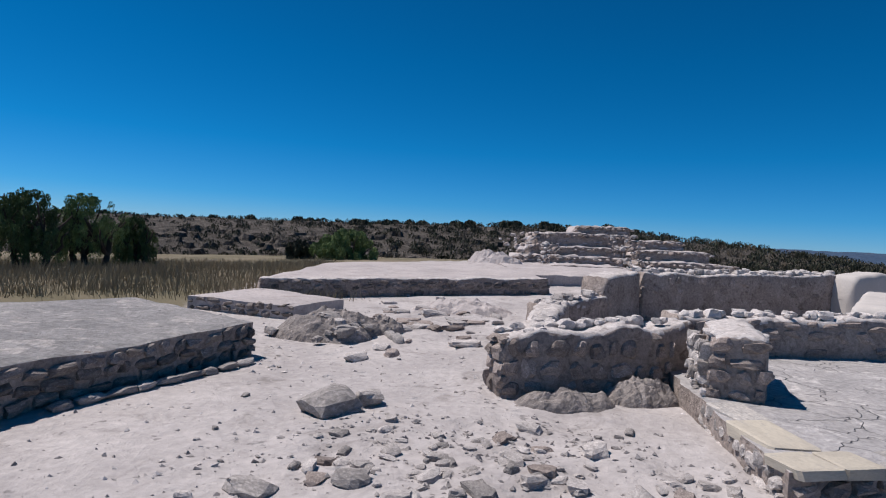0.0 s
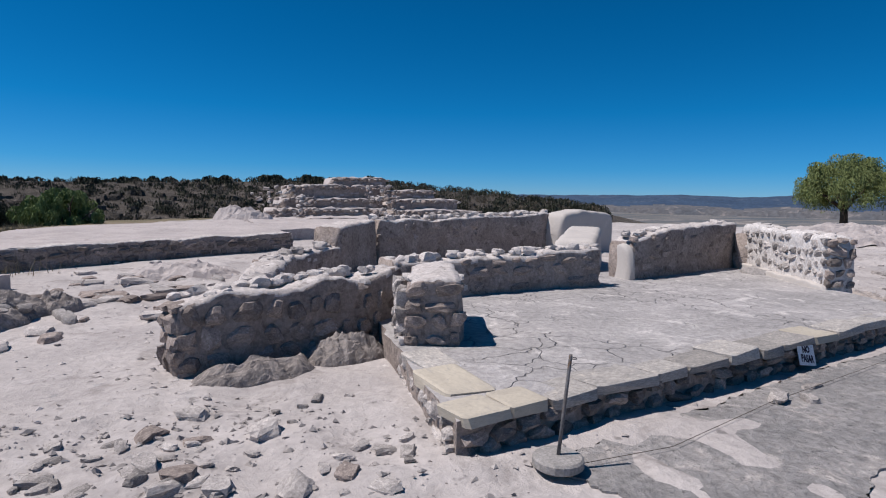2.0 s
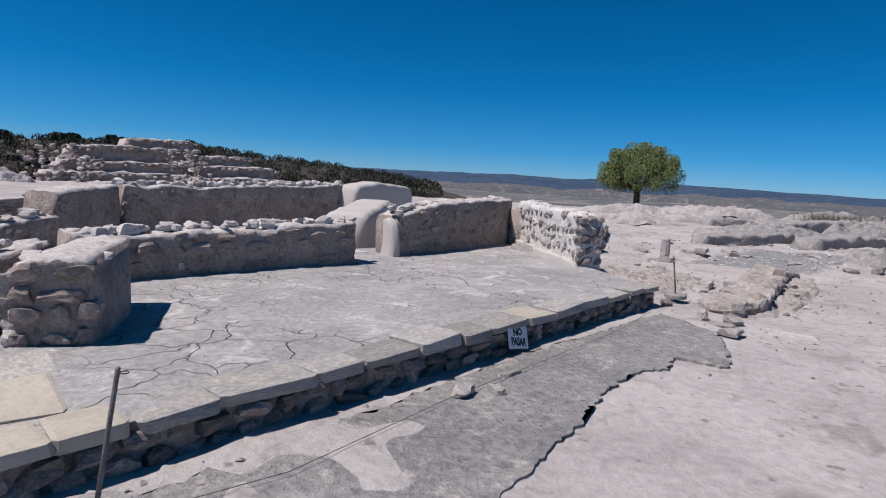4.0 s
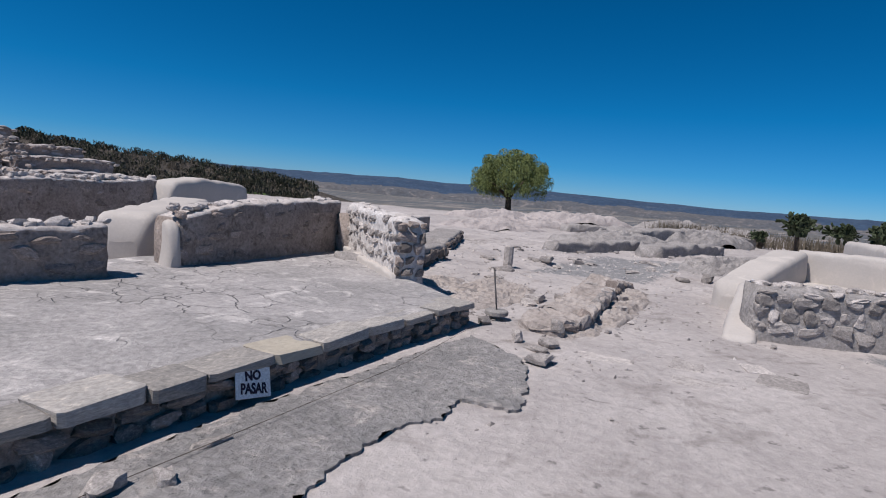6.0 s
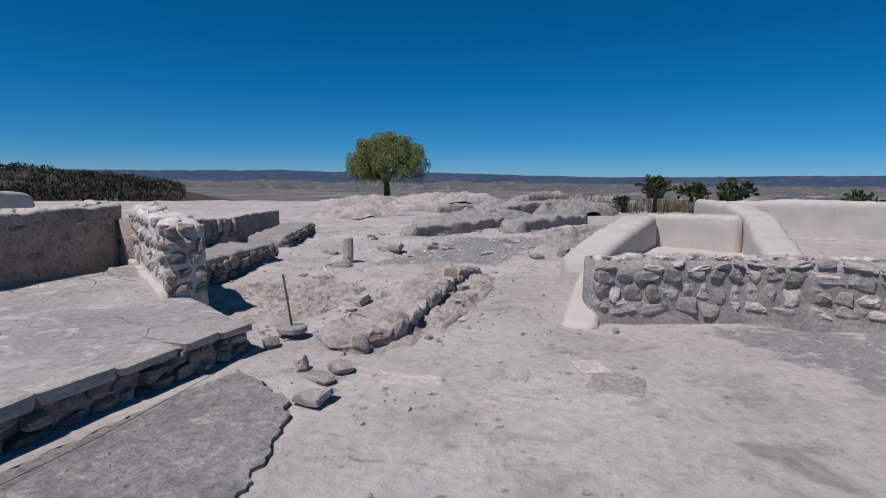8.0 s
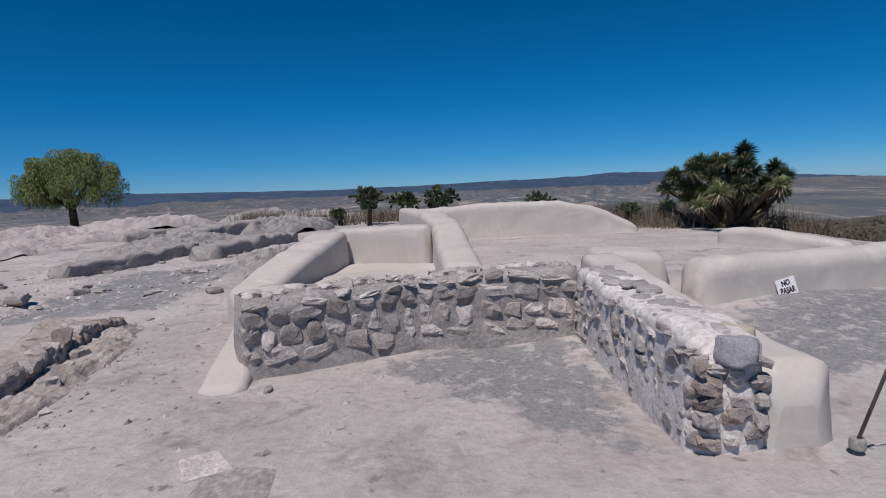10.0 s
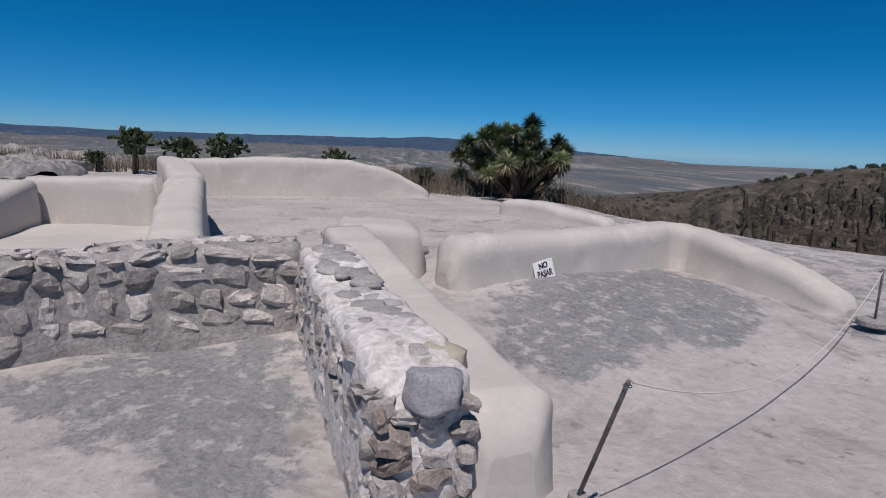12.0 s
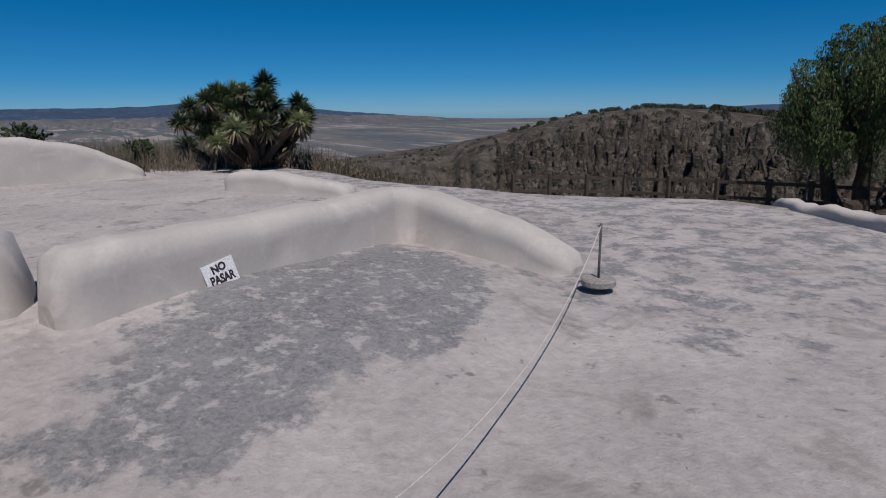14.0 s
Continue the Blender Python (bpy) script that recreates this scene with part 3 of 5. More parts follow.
def patch(name, outline, z, thick, mat, label, wobble=0.06, seed=3, category="floor"):
    """A thin worn floor remnant with a ragged edge."""
    pts = sample(outline + [outline[0]], 0.035)[:-1]
    bm = bmesh.new()
    ring = []
    for q, s, m in pts:
        k = wobble * (noise.noise(Vector((q.x * 3, q.y * 3, seed))) + 0.9 * noise.noise(Vector((q.x * 9, q.y * 9, seed))) + 0.7 * noise.noise(Vector((q.x * 27, q.y * 27, seed))))
        ring.append(bm.verts.new((q.x + m.x * k, q.y + m.y * k, z)))
    f = bm.faces.new(ring)
    if f.normal.z < 0:
        f.normal_flip()
    bmesh.ops.triangulate(bm, faces=[f])
    ext = bmesh.ops.extrude_face_region(bm, geom=bm.faces[:])
    for v in ext["geom"]:
        if isinstance(v, bmesh.types.BMVert):
            v.co.z -= thick
    bmesh.ops.recalc_face_normals(bm, faces=bm.faces[:])
    return tagged(part(name, bm, mat), label, category, kind="structure")


# main platform with its plaster floor
PLAT = platform("main_platform", (1.08, 3.52), (8.10, 5.33), (9.5, 10.4), (1.35, 8.4), 0.245, -0.25, FLOOR, "low platform with a cracked grey plaster floor", res=0.10, seed=4, side=PLASTER)
# wall A with its pillar
WALL_A = wall("wall_short", [(-0.66, 5.66), (1.55, 6.46)], 0.42, -0.15, [0.60, 0.68, 0.65, 0.72, 0.70, 0.78], PLASTER, "low ruined stone wall with pale lime capping", 0.035, 0.06, 0.03, top_rough=0.045, seed=2)
PILLAR = wall("wall_pillar", [(1.22, 5.28), (1.76, 5.12)], 1.25, -0.1, [0.80, 0.84, 0.83], PLASTER, "thick square stone wall end beside the platform", 0.02, 0.05, 0.01, seed=3)
WALL_B = wall("wall_middle", [(1.60, 7.38), (2.6, 7.60), (5.10, 8.02)], 0.45, -0.1, [0.78, 0.70, 0.76, 0.74, 0.80, 0.84], PLASTER, "low plastered stone wall behind the platform floor", 0.03, 0.07, 0.03, seed=5)
WALL_B2 = wall("wall_tall", [(5.98, 8.48), (9.35, 9.66)], 0.5, -0.1, [0.86, 1.04, 1.10, 1.12, 1.14], PLASTER, "plastered stone wall closing the platform floor", 0.025, 0.06, 0.02, seed=6)
RUB1 = wall("wall_rubble_end", [(9.40, 9.60), (8.28, 6.86)], 0.42, -0.1, [1.14, 1.10, 1.10, 1.06], LIMECAP, "rubble stone wall end set in pale lime mortar", 0.02, 0.08, 0.03, seed=7)
RUB1_FOOT = wall("wall_footing", [(9.30, 9.62), (8.18, 6.84)], 0.12, 0.1, [0.36, 0.34, 0.33], ADOBE, "pale plaster footing along the rubble wall", 0.008, 0.03, 0.05, seed=8)
WALL_C = wall("wall_back", [(2.62, 12.78), (8.1, 15.0)], 0.6, -0.1, [1.04, 1.02, 1.08, 1.10, 1.16], PLASTER, "long plastered stone wall behind the rooms", 0.03, 0.06, 0.03, seed=9)
WALL_C2 = wall("wall_back_return", [(1.62, 11.45), (2.62, 12.80)], 0.6, -0.1, [0.95, 1.00, 1.04], PLASTER, "plastered end of the long back wall", 0.02, 0.08, 0.03, seed=10)
WALL_C3 = wall("wall_low_link", [(0.2, 10.6), (1.7, 11.5)], 0.45, -0.1, [0.42, 0.5, 0.62], PLASTER, "collapsed low stone wall", 0.04, 0.08, 0.04, seed=11)
WALL_E = wall("wall_side_low", [(0.25, 10.6), (-0.35, 7.9)], 0.5, -0.1, [0.52, 0.55, 0.48, 0.40], PLASTER, "low tumbled wall running back from the short wall", 0.05, 0.1, 0.05, seed=12)
# pale adobe bench and block between the rooms
wall("adobe_jamb", [(5.93, 9.0), (5.84, 8.40)], 0.16, -0.1, [0.80, 0.84, 0.78], ADOBE, "pale rounded lime plaster on the wall end at the doorway", 0.01, 0.06, 0.10, seed=13)
wall("threshold", [(4.55, 7.92), (5.1, 8.0)], 0.14, 0.1, [0.30, 0.36, 0.33], PLASTER, "low plastered sill at the doorway", 0.01, 0.03, 0.02, seed=113)
wall("adobe_bench", [(6.1, 9.7), (8.4, 13.0)], 0.8, -0.1, [0.80, 0.82, 0.86, 0.9], ADOBE, "pale limewashed adobe bench between two rooms", 0.012, 0.12, 0.05, seed=14)
wall("adobe_block", [(8.1, 14.4), (10.6, 15.6)], 0.7, -0.1, [1.16, 1.26, 1.22, 1.14], ADOBE, "pale limewashed wall block with rounded top", 0.015, 0.12, 0.05, seed=15)
# bench behind the rubble end
BENCH = wall("bench_wall", [(9.0, 8.0), (12.0, 9.5)], 0.9, -0.1, [0.36, 0.37, 0.35], MORTAR, "low stone bench with an earthen top", 0.02, 0.05, 0.02, seed=16)
BENCH_BACK = wall("bench_back_wall", [(9.4, 9.1), (12.2, 10.9)], 0.5, -0.1, [0.95, 0.86, 0.80, 0.74], PLASTER, "plastered wall behind the low bench", 0.02, 0.06, 0.02, seed=17)
BENCH_FAR = wall("bench_wall_far", [(13.2, 10.6), (16.6, 13.3)], 0.8, -0.2, [0.30, 0.30, 0.28], MORTAR, "far low stone bench", 0.02, 0.05, 0.02, seed=18)
wall("bench_back_far", [(13.0, 12.2), (17.0, 15.2)], 0.5, -0.2, [0.66, 0.6, 0.55], PLASTER, "far low plastered wall", 0.02, 0.06, 0.02, seed=19)
for k, (f, tk, tp) in enumerate((([(17.2, 10.2), (21.8, 9.8)], 0.5, [0.30, 0.26, 0.34]), ([(20.0, 8.4), (25.0, 8.2)], 0.8, [0.30, 0.40, 0.30]), ([(24.0, 11.5), (33.0, 9.5)], 1.2, [0.5, 0.62, 0.5, 0.4]), ([(18.0, 6.4), (22.5, 6.0)], 0.5, [0.25, 0.2, 0.26]), ([(26.0, 15.5), (31, 12.5)], 0.8, [0.35, 0.42, 0.3]))):
    wall("wall_remnant", f, tk, -0.3, tp, MORTAR, "low remnant of a stone wall on bare ground", 0.06, 0.08, 0.08, 0.15, 0.06, 21 + k)
# terraces to the north
TERR1 = platform("terrace_large", (-5.75, 12.3), (1.2, 17.6), (-0.4, 27.5), (-6.2, 20.2), 0.45, -0.9, EARTH, "large low terrace with a pale earthen top", 0.25, 0.02, 6)
TERR1_FACE = wall("terrace_large_wall", [(-5.75, 12.25), (1.2, 17.55)], 0.3, -0.3, [0.44, 0.45, 0.46, 0.47], PLASTER, "dark stone retaining wall of the large terrace", 0.03, 0.04, 0.02, 0.12, seed=31)
TERR2 = platform("terrace_small", (-6.3, 10.2), (-4.15, 9.8), (-3.6, 11.2), (-5.8, 12.4), 0.24, -0.6, EARTH, "small low stone terrace", 0.15, 0.02, 7)
TERR3 = platform("terrace_left", (-4.95, 2.9), (-3.72, 6.85), (-6.2, 8.4), (-9.5, 4.2), 0.40, -0.5, SLAB, "low square platform with a grey plaster top", 0.15, 0.015, 8, side=PLASTER)
TERR4 = platform("terrace_back", (0.5, 20.0), (7.0, 23.0), (6.0, 30.0), (0.0, 28.0), 0.42, -0.5, EARTH, "earthen terrace in front of the stepped mound", 0.3, 0.03, 9)
# rubble wall two, an L of stones in mortar
RUB2_A = wall("wall_rubble_long", [(11.02, 3.12), (12.0, 1.75), (12.32, 0.10)], 0.62, -0.1, [0.66, 0.66, 0.68, 0.72, 0.74], MORTAR, "rubble wall of rounded stones set in grey mortar", 0.025, 0.09, 0.04, seed=41)
RUB2_B = wall("wall_rubble_return", [(12.30, 0.18), (9.80, -0.26)], 0.44, -0.1, [0.74, 0.70, 0.68, 0.70, 0.66], LIMECAP, "rubble wall return with white lime capping", 0.02, 0.07, 0.03, seed=42)
wall("adobe_footing", [(13.2, 4.0), (11.9, 3.70), (10.62, 3.34)], 0.40, -0.1, [0.48, 0.30, 0.16, 0.03], ADOBE, "pale plaster footing round the corner of the rubble wall", 0.01, 0.10, 0.06, seed=43, end=0.05)
# adobe room walls
wall("adobe_return", [(9.98, -1.12), (10.4, -1.06), (11.1, -0.94), (12.1, -0.74), (13.6, -0.40)], 0.46, -0.08, [0.47, 0.47, 0.53, 0.64, 0.73], ADOBE, "low limewashed adobe wall with rounded edges beside the rubble wall", 0.010, 0.08, 0.05, seed=44, end=0.06)
wall("adobe_stub", [(13.44, -0.02), (13.44, -1.02)], 0.72, -0.08, [0.73, 0.74, 0.70], ADOBE, "short limewashed adobe stub turning the corner of the low wall", 0.010, 0.10, 0.06, seed=45, end=0.14)
wall("adobe_long", [(12.93, -1.22), (13.35, -2.05), (14.0, -3.25), (14.66, -4.42), (14.6, -4.6), (14.3, -4.68), (13.5, -4.88), (12.66, -5.14)], 0.46, -0.08, [0.67, 0.67, 0.65, 0.63, 0.64, 0.62, 0.50, 0.40, 0.14], ADOBE, "limewashed adobe wall with rounded top round a dark floor", 0.010, 0.15, 0.06, seed=46, end=0.16)
wall("adobe_far_curb", [(20.9, -3.7), (18.6, -5.4)], 0.5, -0.15, [0.34, 0.42, 0.30, 0.2], ADOBE, "far low adobe kerb", 0.015, 0.14, 0.06, seed=48)
wall("adobe_far", [(23.9, 4.2), (25.2, -2.8)], 0.6, -0.1, [0.92, 0.96, 1.04, 1.06, 1.0, 0.75, 0.14], ADOBE, "long limewashed adobe wall at the site's edge", 0.015, 0.16, 0.05, seed=49)
wall("adobe_divider", [(13.55, 1.15), (15.0, 1.48), (17.0, 1.88), (23.8, 4.0)], 0.52, -0.1, [0.60, 0.94, 1.08, 1.04, 1.0], ADOBE, "limewashed adobe dividing wall with rounded top", 0.015, 0.12, 0.06, seed=50)
wall("adobe_basin_back", [(16.0, 3.95), (16.02, 2.25)], 0.5, -0.1, [0.92, 0.95, 0.95], ADOBE, "limewashed back wall of the sunken basin", 0.010, 0.08, 0.02, seed=51, end=0.02)
wall("adobe_basin_side", [(13.0, 3.74), (16.0, 3.66)], 0.62, -0.1, [0.42, 0.62, 0.80, 0.92], ADOBE, "limewashed side wall of the sunken basin", 0.010, 0.10, 0.03, seed=52, end=0.12)
platform("basin_floor", (11.60, 3.30), (12.55, 1.3), (16.05, 1.95), (16.05, 3.80), 0.34, -0.1, ADOBE, "pale lime floor of the sunken basin", 0.15, 0.02, 61)
KERB = wall("kerb_ledge", [(8.62, 4.40), (9.23, 4.42), (10.06, 4.70), (11.09, 5.12), (11.9, 5.47), (13.02, 5.72)], 0.60, -0.1, [0.06, 0.15, 0.13, 0.19, 0.16, 0.14, 0.20, 0.08], ROCKY, "ragged earth and stone edge of a low terrace", 0.06, 0.04, 0.05, 0.07, 0.09, 63, "ledge", False)
wall("kerb_wall", [(14.2, -11.2), (13.4, -10.45), (11.3, -9.3)], 0.3, -0.5, [0.02, 0.14, 0.20], ADOBE, "low pale kerb under the tree", 0.03, 0.08, 0.05, 0.12, 0.03, 62)
# worn floors
patch("floor_slab", [(1.5, 3.35), (2.1, 2.35), (2.9, 2.42), (3.35, 2.66), (4.1, 2.95), (4.95, 3.38), (5.42, 3.52), (5.82, 3.47), (6.2, 3.68), (6.34, 3.28), (6.75, 3.43), (7.5, 4.08), (7.7, 4.9), (4.9, 4.3), (2.9, 3.72), (1.8, 3.42)], 0.006, 0.09, SLAB, "worn grey lime floor with a broken edge along the platform", 0.05)


# ---- stones of the walls ----
stone_face(WALL_A, (-0.64, 5.66), (1.28, 6.35), 0.0, 0.70, BROWNS, (0.25, 0.18), 1, 0.040, 0.16, 0.94, 0.10, tops=[0.60, 0.66, 0.62, 0.72])
stone_face(WALL_A, (-0.80, 6.02), (-0.64, 5.64), 0.0, 0.60, BROWNS, (0.20, 0.17), 2, 0.043, 0.16, 0.92)
stone_face(PILLAR, (1.22, 5.28), (1.76, 5.12), 0.24, 0.78, BROWNS, (0.21, 0.14), 3, 0.038, 0.14, 0.94, 0.06)
stone_face(PILLAR, (1.40, 6.2), (1.22, 5.28), -0.05, 0.76, LIMES + PALES + STONES, (0.14, 0.12), 4, 0.053, 0.14, 0.85)
stone_face(PILLAR, (1.22, 5.28), (1.08, 3.55), -0.05, 0.20, PALES + STONES, (0.14, 0.11), 5, 0.048, 0.14, 0.85)
stone_face(PLAT, (1.10, 3.50), (8.10, 5.31), -0.05, 0.19, DARKS + DARKS + BROWNS, (0.20, 0.12), 6, 0.05, 0.16, 0.93)
stone_face(RUB1, (9.38, 9.56), (8.28, 6.88), 0.40, 1.05, STONES + PALES, (0.22, 0.18), 7, 0.040, 0.16, 0.80, 0.05, 0.6)
stone_face(RUB1, (8.28, 6.88), (8.68, 6.72), 0.28, 1.04, BROWNS + DARKS, (0.22, 0.17), 8, 0.058, 0.16, 0.96)
stone_face(RUB2_A, (11.02, 3.10), (12.0, 1.74), 0.06, 0.66, PALES + PALES + STONES, (0.26, 0.18), 9, 0.040, 0.15, 0.98, 0.04, 0.35)
stone_face(RUB2_A, (12.0, 1.74), (12.30, 0.14), 0.06, 0.70, PALES + PALES + STONES, (0.26, 0.18), 10, 0.040, 0.15, 0.98, 0.04, 0.35)
stone_face(RUB2_B, (12.28, 0.17), (9.80, -0.27), 0.0, 0.64, STONES + PALES, (0.18, 0.135), 11, 0.040, 0.15, 0.86, 0.06, 0.5)
stone_face(RUB2_B, (9.80, -0.27), (9.90, -0.72), 0.0, 0.54, PALES + STONES + BROWNS, (0.19, 0.11), 12, 0.050, 0.14, 0.96, 0.0, 0.4)
stone_face(BENCH, (9.0, 7.98), (12.0, 9.48), 0.0, 0.30, DARKS, (0.26, 0.14), 31, 0.058, 0.14, 0.95)
stone_face(BENCH_BACK, (9.4, 9.08), (12.2, 10.88), 0.36, 0.76, BROWNS, (0.26, 0.17), 32, 0.038, 0.14, 0.92, 0.15)
stone_face(BENCH_FAR, (13.2, 10.58), (16.6, 13.28), 0.0, 0.25, DARKS, (0.3, 0.15), 33, 0.058, 0.14, 0.95)
stone_face(KERB, (8.62, 4.42), (9.23, 4.44), -0.04, 0.14, STONES + PALES + BROWNS, (0.36, 0.2), 71, 0.04, 0.2, 0.95, 0.1, 0.4)
stone_face(KERB, (9.23, 4.44), (10.06, 4.72), -0.04, 0.2, STONES + PALES + BROWNS, (0.36, 0.22), 72, 0.05, 0.2, 0.95, 0.1, 0.4)
stone_face(KERB, (10.06, 4.72), (11.09, 5.14), -0.04, 0.22, STONES + PALES + BROWNS, (0.36, 0.22), 73, 0.05, 0.2, 0.95, 0.1, 0.4)
stone_face(KERB, (11.09, 5.14), (11.9, 5.49), -0.04, 0.2, STONES + PALES + BROWNS, (0.36, 0.22), 74, 0.05, 0.2, 0.95, 0.1, 0.4)
stone_face(KERB, (11.9, 5.49), (13.02, 5.74), -0.04, 0.18, STONES + PALES + BROWNS, (0.3, 0.2), 75, 0.05, 0.2, 0.95, 0.2, 0.4)
stone_face(TERR3, (-4.95, 2.9), (-3.72, 6.85), -0.02, 0.36, DARKS + DARKS + BROWNS, (0.21, 0.14), 13, 0.06, 0.16, 0.95)
stone_face(TERR2, (-6.3, 10.2), (-4.15, 9.8), -0.02, 0.22, DARKS, (0.22, 0.15), 14, 0.05, 0.16, 0.9)
stone_face(TERR1_FACE, (-5.75, 12.25), (1.2, 17.55), 0.0, 0.40, DARKS + BROWNS, (0.25, 0.15), 15, 0.05, 0.18, 0.95, 0.05)
stone_face(WALL_C, (2.62, 12.78), (8.1, 15.0), 0.55, 1.02, BROWNS, (0.30, 0.22), 16, 0.028, 0.16, 0.88, 0.18)
stone_face(WALL_B, (1.6, 7.36), (2.6, 7.58), 0.28, 0.70, BROWNS, (0.25, 0.18), 17, 0.028, 0.14, 0.9, 0.22)
stone_face(WALL_B, (2.6, 7.58), (5.1, 8.0), 0.28, 0.73, BROWNS, (0.28, 0.19), 18, 0.018, 0.14, 0.9, 0.28)
stone_face(WALL_B2, (5.98, 8.46), (9.3, 9.63), 0.3, 0.98, BROWNS, (0.3, 0.2), 19, 0.013, 0.14, 0.88, 0.35)


def top_stones(parent, a, b, z, count, width, meshes, seed, size=(0.12, 0.22), flat=0.5, sink=0.35):
    """Stones bedded in the top of a wall; z at both ends."""
    rnd = random.Random(seed)
    a, b = Vector(a), Vector(b)
    d = (b - a).normalized()
    left = Vector((-d.y, d.x))
    for k in range(count):
        s = (k + rnd.uniform(0.1, 0.9)) / count
        w = rnd.uniform(*size)
        p = a + (b - a) * s + left * rnd.uniform(w * 0.55, max(width - w * 0.5, w * 0.6))
        h = w * flat * rnd.uniform(0.7, 1.2)
        zz = z[0] + (z[1] - z[0]) * s
        m = pose(p.x, p.y, zz + h * (0.5 - sink), rnd.uniform(-8, 8), rnd.uniform(-8, 8), rnd.uniform(0, 360))
        piece("stone", rnd.choice(meshes), m @ Matrix.Diagonal((w, w * rnd.uniform(0.65, 0.95), h, 1)), parent)


top_stones(RUB2_B, (12.2, 0.16), (10.0, -0.22), (0.74, 0.67), 34, 0.42, FLATS, 61, (0.10, 0.22), 0.34, 0.80)
piece("stone", stone_mesh("stone", BLUESTONE, 95, 0.45, 4, True), pose(9.90, -0.51, 0.56, 4, 12, 15) @ Matrix.Diagonal((0.26, 0.24, 0.20, 1)), RUB2_B)
piece("stone", stone_mesh("stone", TANSTONE, 92, 0.55, 4, True), pose(10.09, -0.60, 0.625, 3, -4, 40) @ Matrix.Diagonal((0.21, 0.18, 0.11, 1)), RUB2_B)
top_stones(RUB2_A, (11.08, 3.08), (12.0, 1.78), (0.66, 0.69), 24, 0.55, PALES + LIMES, 62, (0.10, 0.22), 0.5, 0.6)
top_stones(RUB2_A, (12.04, 1.7), (12.34, 0.2), (0.69, 0.74), 22, 0.55, PALES + LIMES, 162, (0.10, 0.22), 0.5, 0.6)
top_stones(WALL_A, (-0.6, 5.70), (1.25, 6.4), (0.62, 0.78), 24, 0.4, LIMES, 63, (0.10, 0.22), 0.65, 0.45)
top_stones(PILLAR, (1.24, 5.3), (1.72, 5.16), (0.81, 0.82), 9, 0.9, LIMES, 64, (0.10, 0.18), 0.4, 0.7)
top_stones(WALL_B, (1.7, 7.42), (5.1, 8.05), (0.74, 0.84), 34, 0.42, LIMES, 65, (0.10, 0.22), 0.6, 0.5)
top_stones(WALL_B2, (6.0, 8.5), (9.3, 9.7), (0.98, 1.14), 34, 0.45, LIMES, 66, (0.10, 0.22), 0.6, 0.5)
top_stones(RUB1, (9.38, 9.6), (8.3, 6.9), (1.12, 1.06), 14, 0.4, LIMES, 67, (0.12, 0.22), 0.5, 0.5)
top_stones(WALL_C, (2.7, 12.8), (8.1, 15.0), (1.03, 1.15), 70, 0.55, LIMES + PALES, 68, (0.13, 0.26), 0.7, 0.4)
top_stones(WALL_E, (0.25, 10.6), (-0.3, 7.9), (0.53, 0.42), 34, 0.48, LIMES + PALES, 69, (0.12, 0.30), 0.6, 0.5)
top_stones(WALL_C3, (0.2, 10.6), (1.7, 11.5), (0.44, 0.62), 12, 0.42, PALES, 70, (0.14, 0.28), 0.6, 0.45)

# coping slabs of the platform
rnd = random.Random(77)
A, B = Vector((1.10, 3.50)), Vector((8.12, 5.32))
run, dirv = (B - A).length, (B - A).normalized()
ang = math.degrees(math.atan2(dirv.y, dirv.x))


def slab_mesh(mat, seed):
    r = random.Random(seed)
    bm = bmesh.new()
    bmesh.ops.create_cube(bm, size=1.0)
    for v in bm.verts:
        v.co.x += r.uniform(-0.05, 0.05)
        v.co.y += r.uniform(-0.08, 0.08)
        v.co.z += r.uniform(-0.05, 0.05)
    bmesh.ops.bevel(bm, geom=bm.edges[:], offset=0.07, segments=1, affect="EDGES")
    me = bpy.data.meshes.new("slab")
    bm.to_mesh(me)
    bm.free()
    me.materials.append(mat)
    return me


PAVES = [slab_mesh(PALESTONE, 30 + k) for k in range(3)]
COPES, TANS = [slab_mesh(COPING, k) for k in range(5)], [slab_mesh(TANSTONE, 10 + k) for k in range(3)]
u, k = 0.0, 0
widths = [0.36, 0.36, 0.44, 0.62, 0.42, 0.50, 0.52, 0.40, 0.55, 0.50, 0.62, 0.55, 0.60, 0.45, 0.6]
for w in widths:
    if u + w > run:
        w = run - u
    if w < 0.1:
        break
    dep = 0.34 if k < 2 else rnd.uniform(0.26, 0.4)
    p = A + dirv * (u + w / 2) + Vector((-dirv.y, dirv.x)) * (dep / 2 - 0.05)
    me = TANS[k % 3] if k in (0, 1, 9) else rnd.choice(COPES)
    piece("coping_slab", me, pose(p.x, p.y, 0.226 + rnd.uniform(-0.010, 0.010), rnd.uniform(-2.5, 2.5), rnd.uniform(-2, 2), ang + rnd.uniform(-4, 4)) @ Matrix.Diagonal((w * 0.94, dep, rnd.uniform(0.065, 0.095), 1)), PLAT)
    u += w
    k += 1
piece("coping_slab", TANS[2], pose(1.30, 4.22, 0.212, 0, 0, ang + 82) @ Matrix.Diagonal((0.62, 0.34, 0.11, 1)), PLAT)
piece("coping_slab", COPES[1], pose(1.33, 4.80, 0.205, 0, 0, ang + 84) @ Matrix.Diagonal((0.5, 0.3, 0.11, 1)), PLAT)


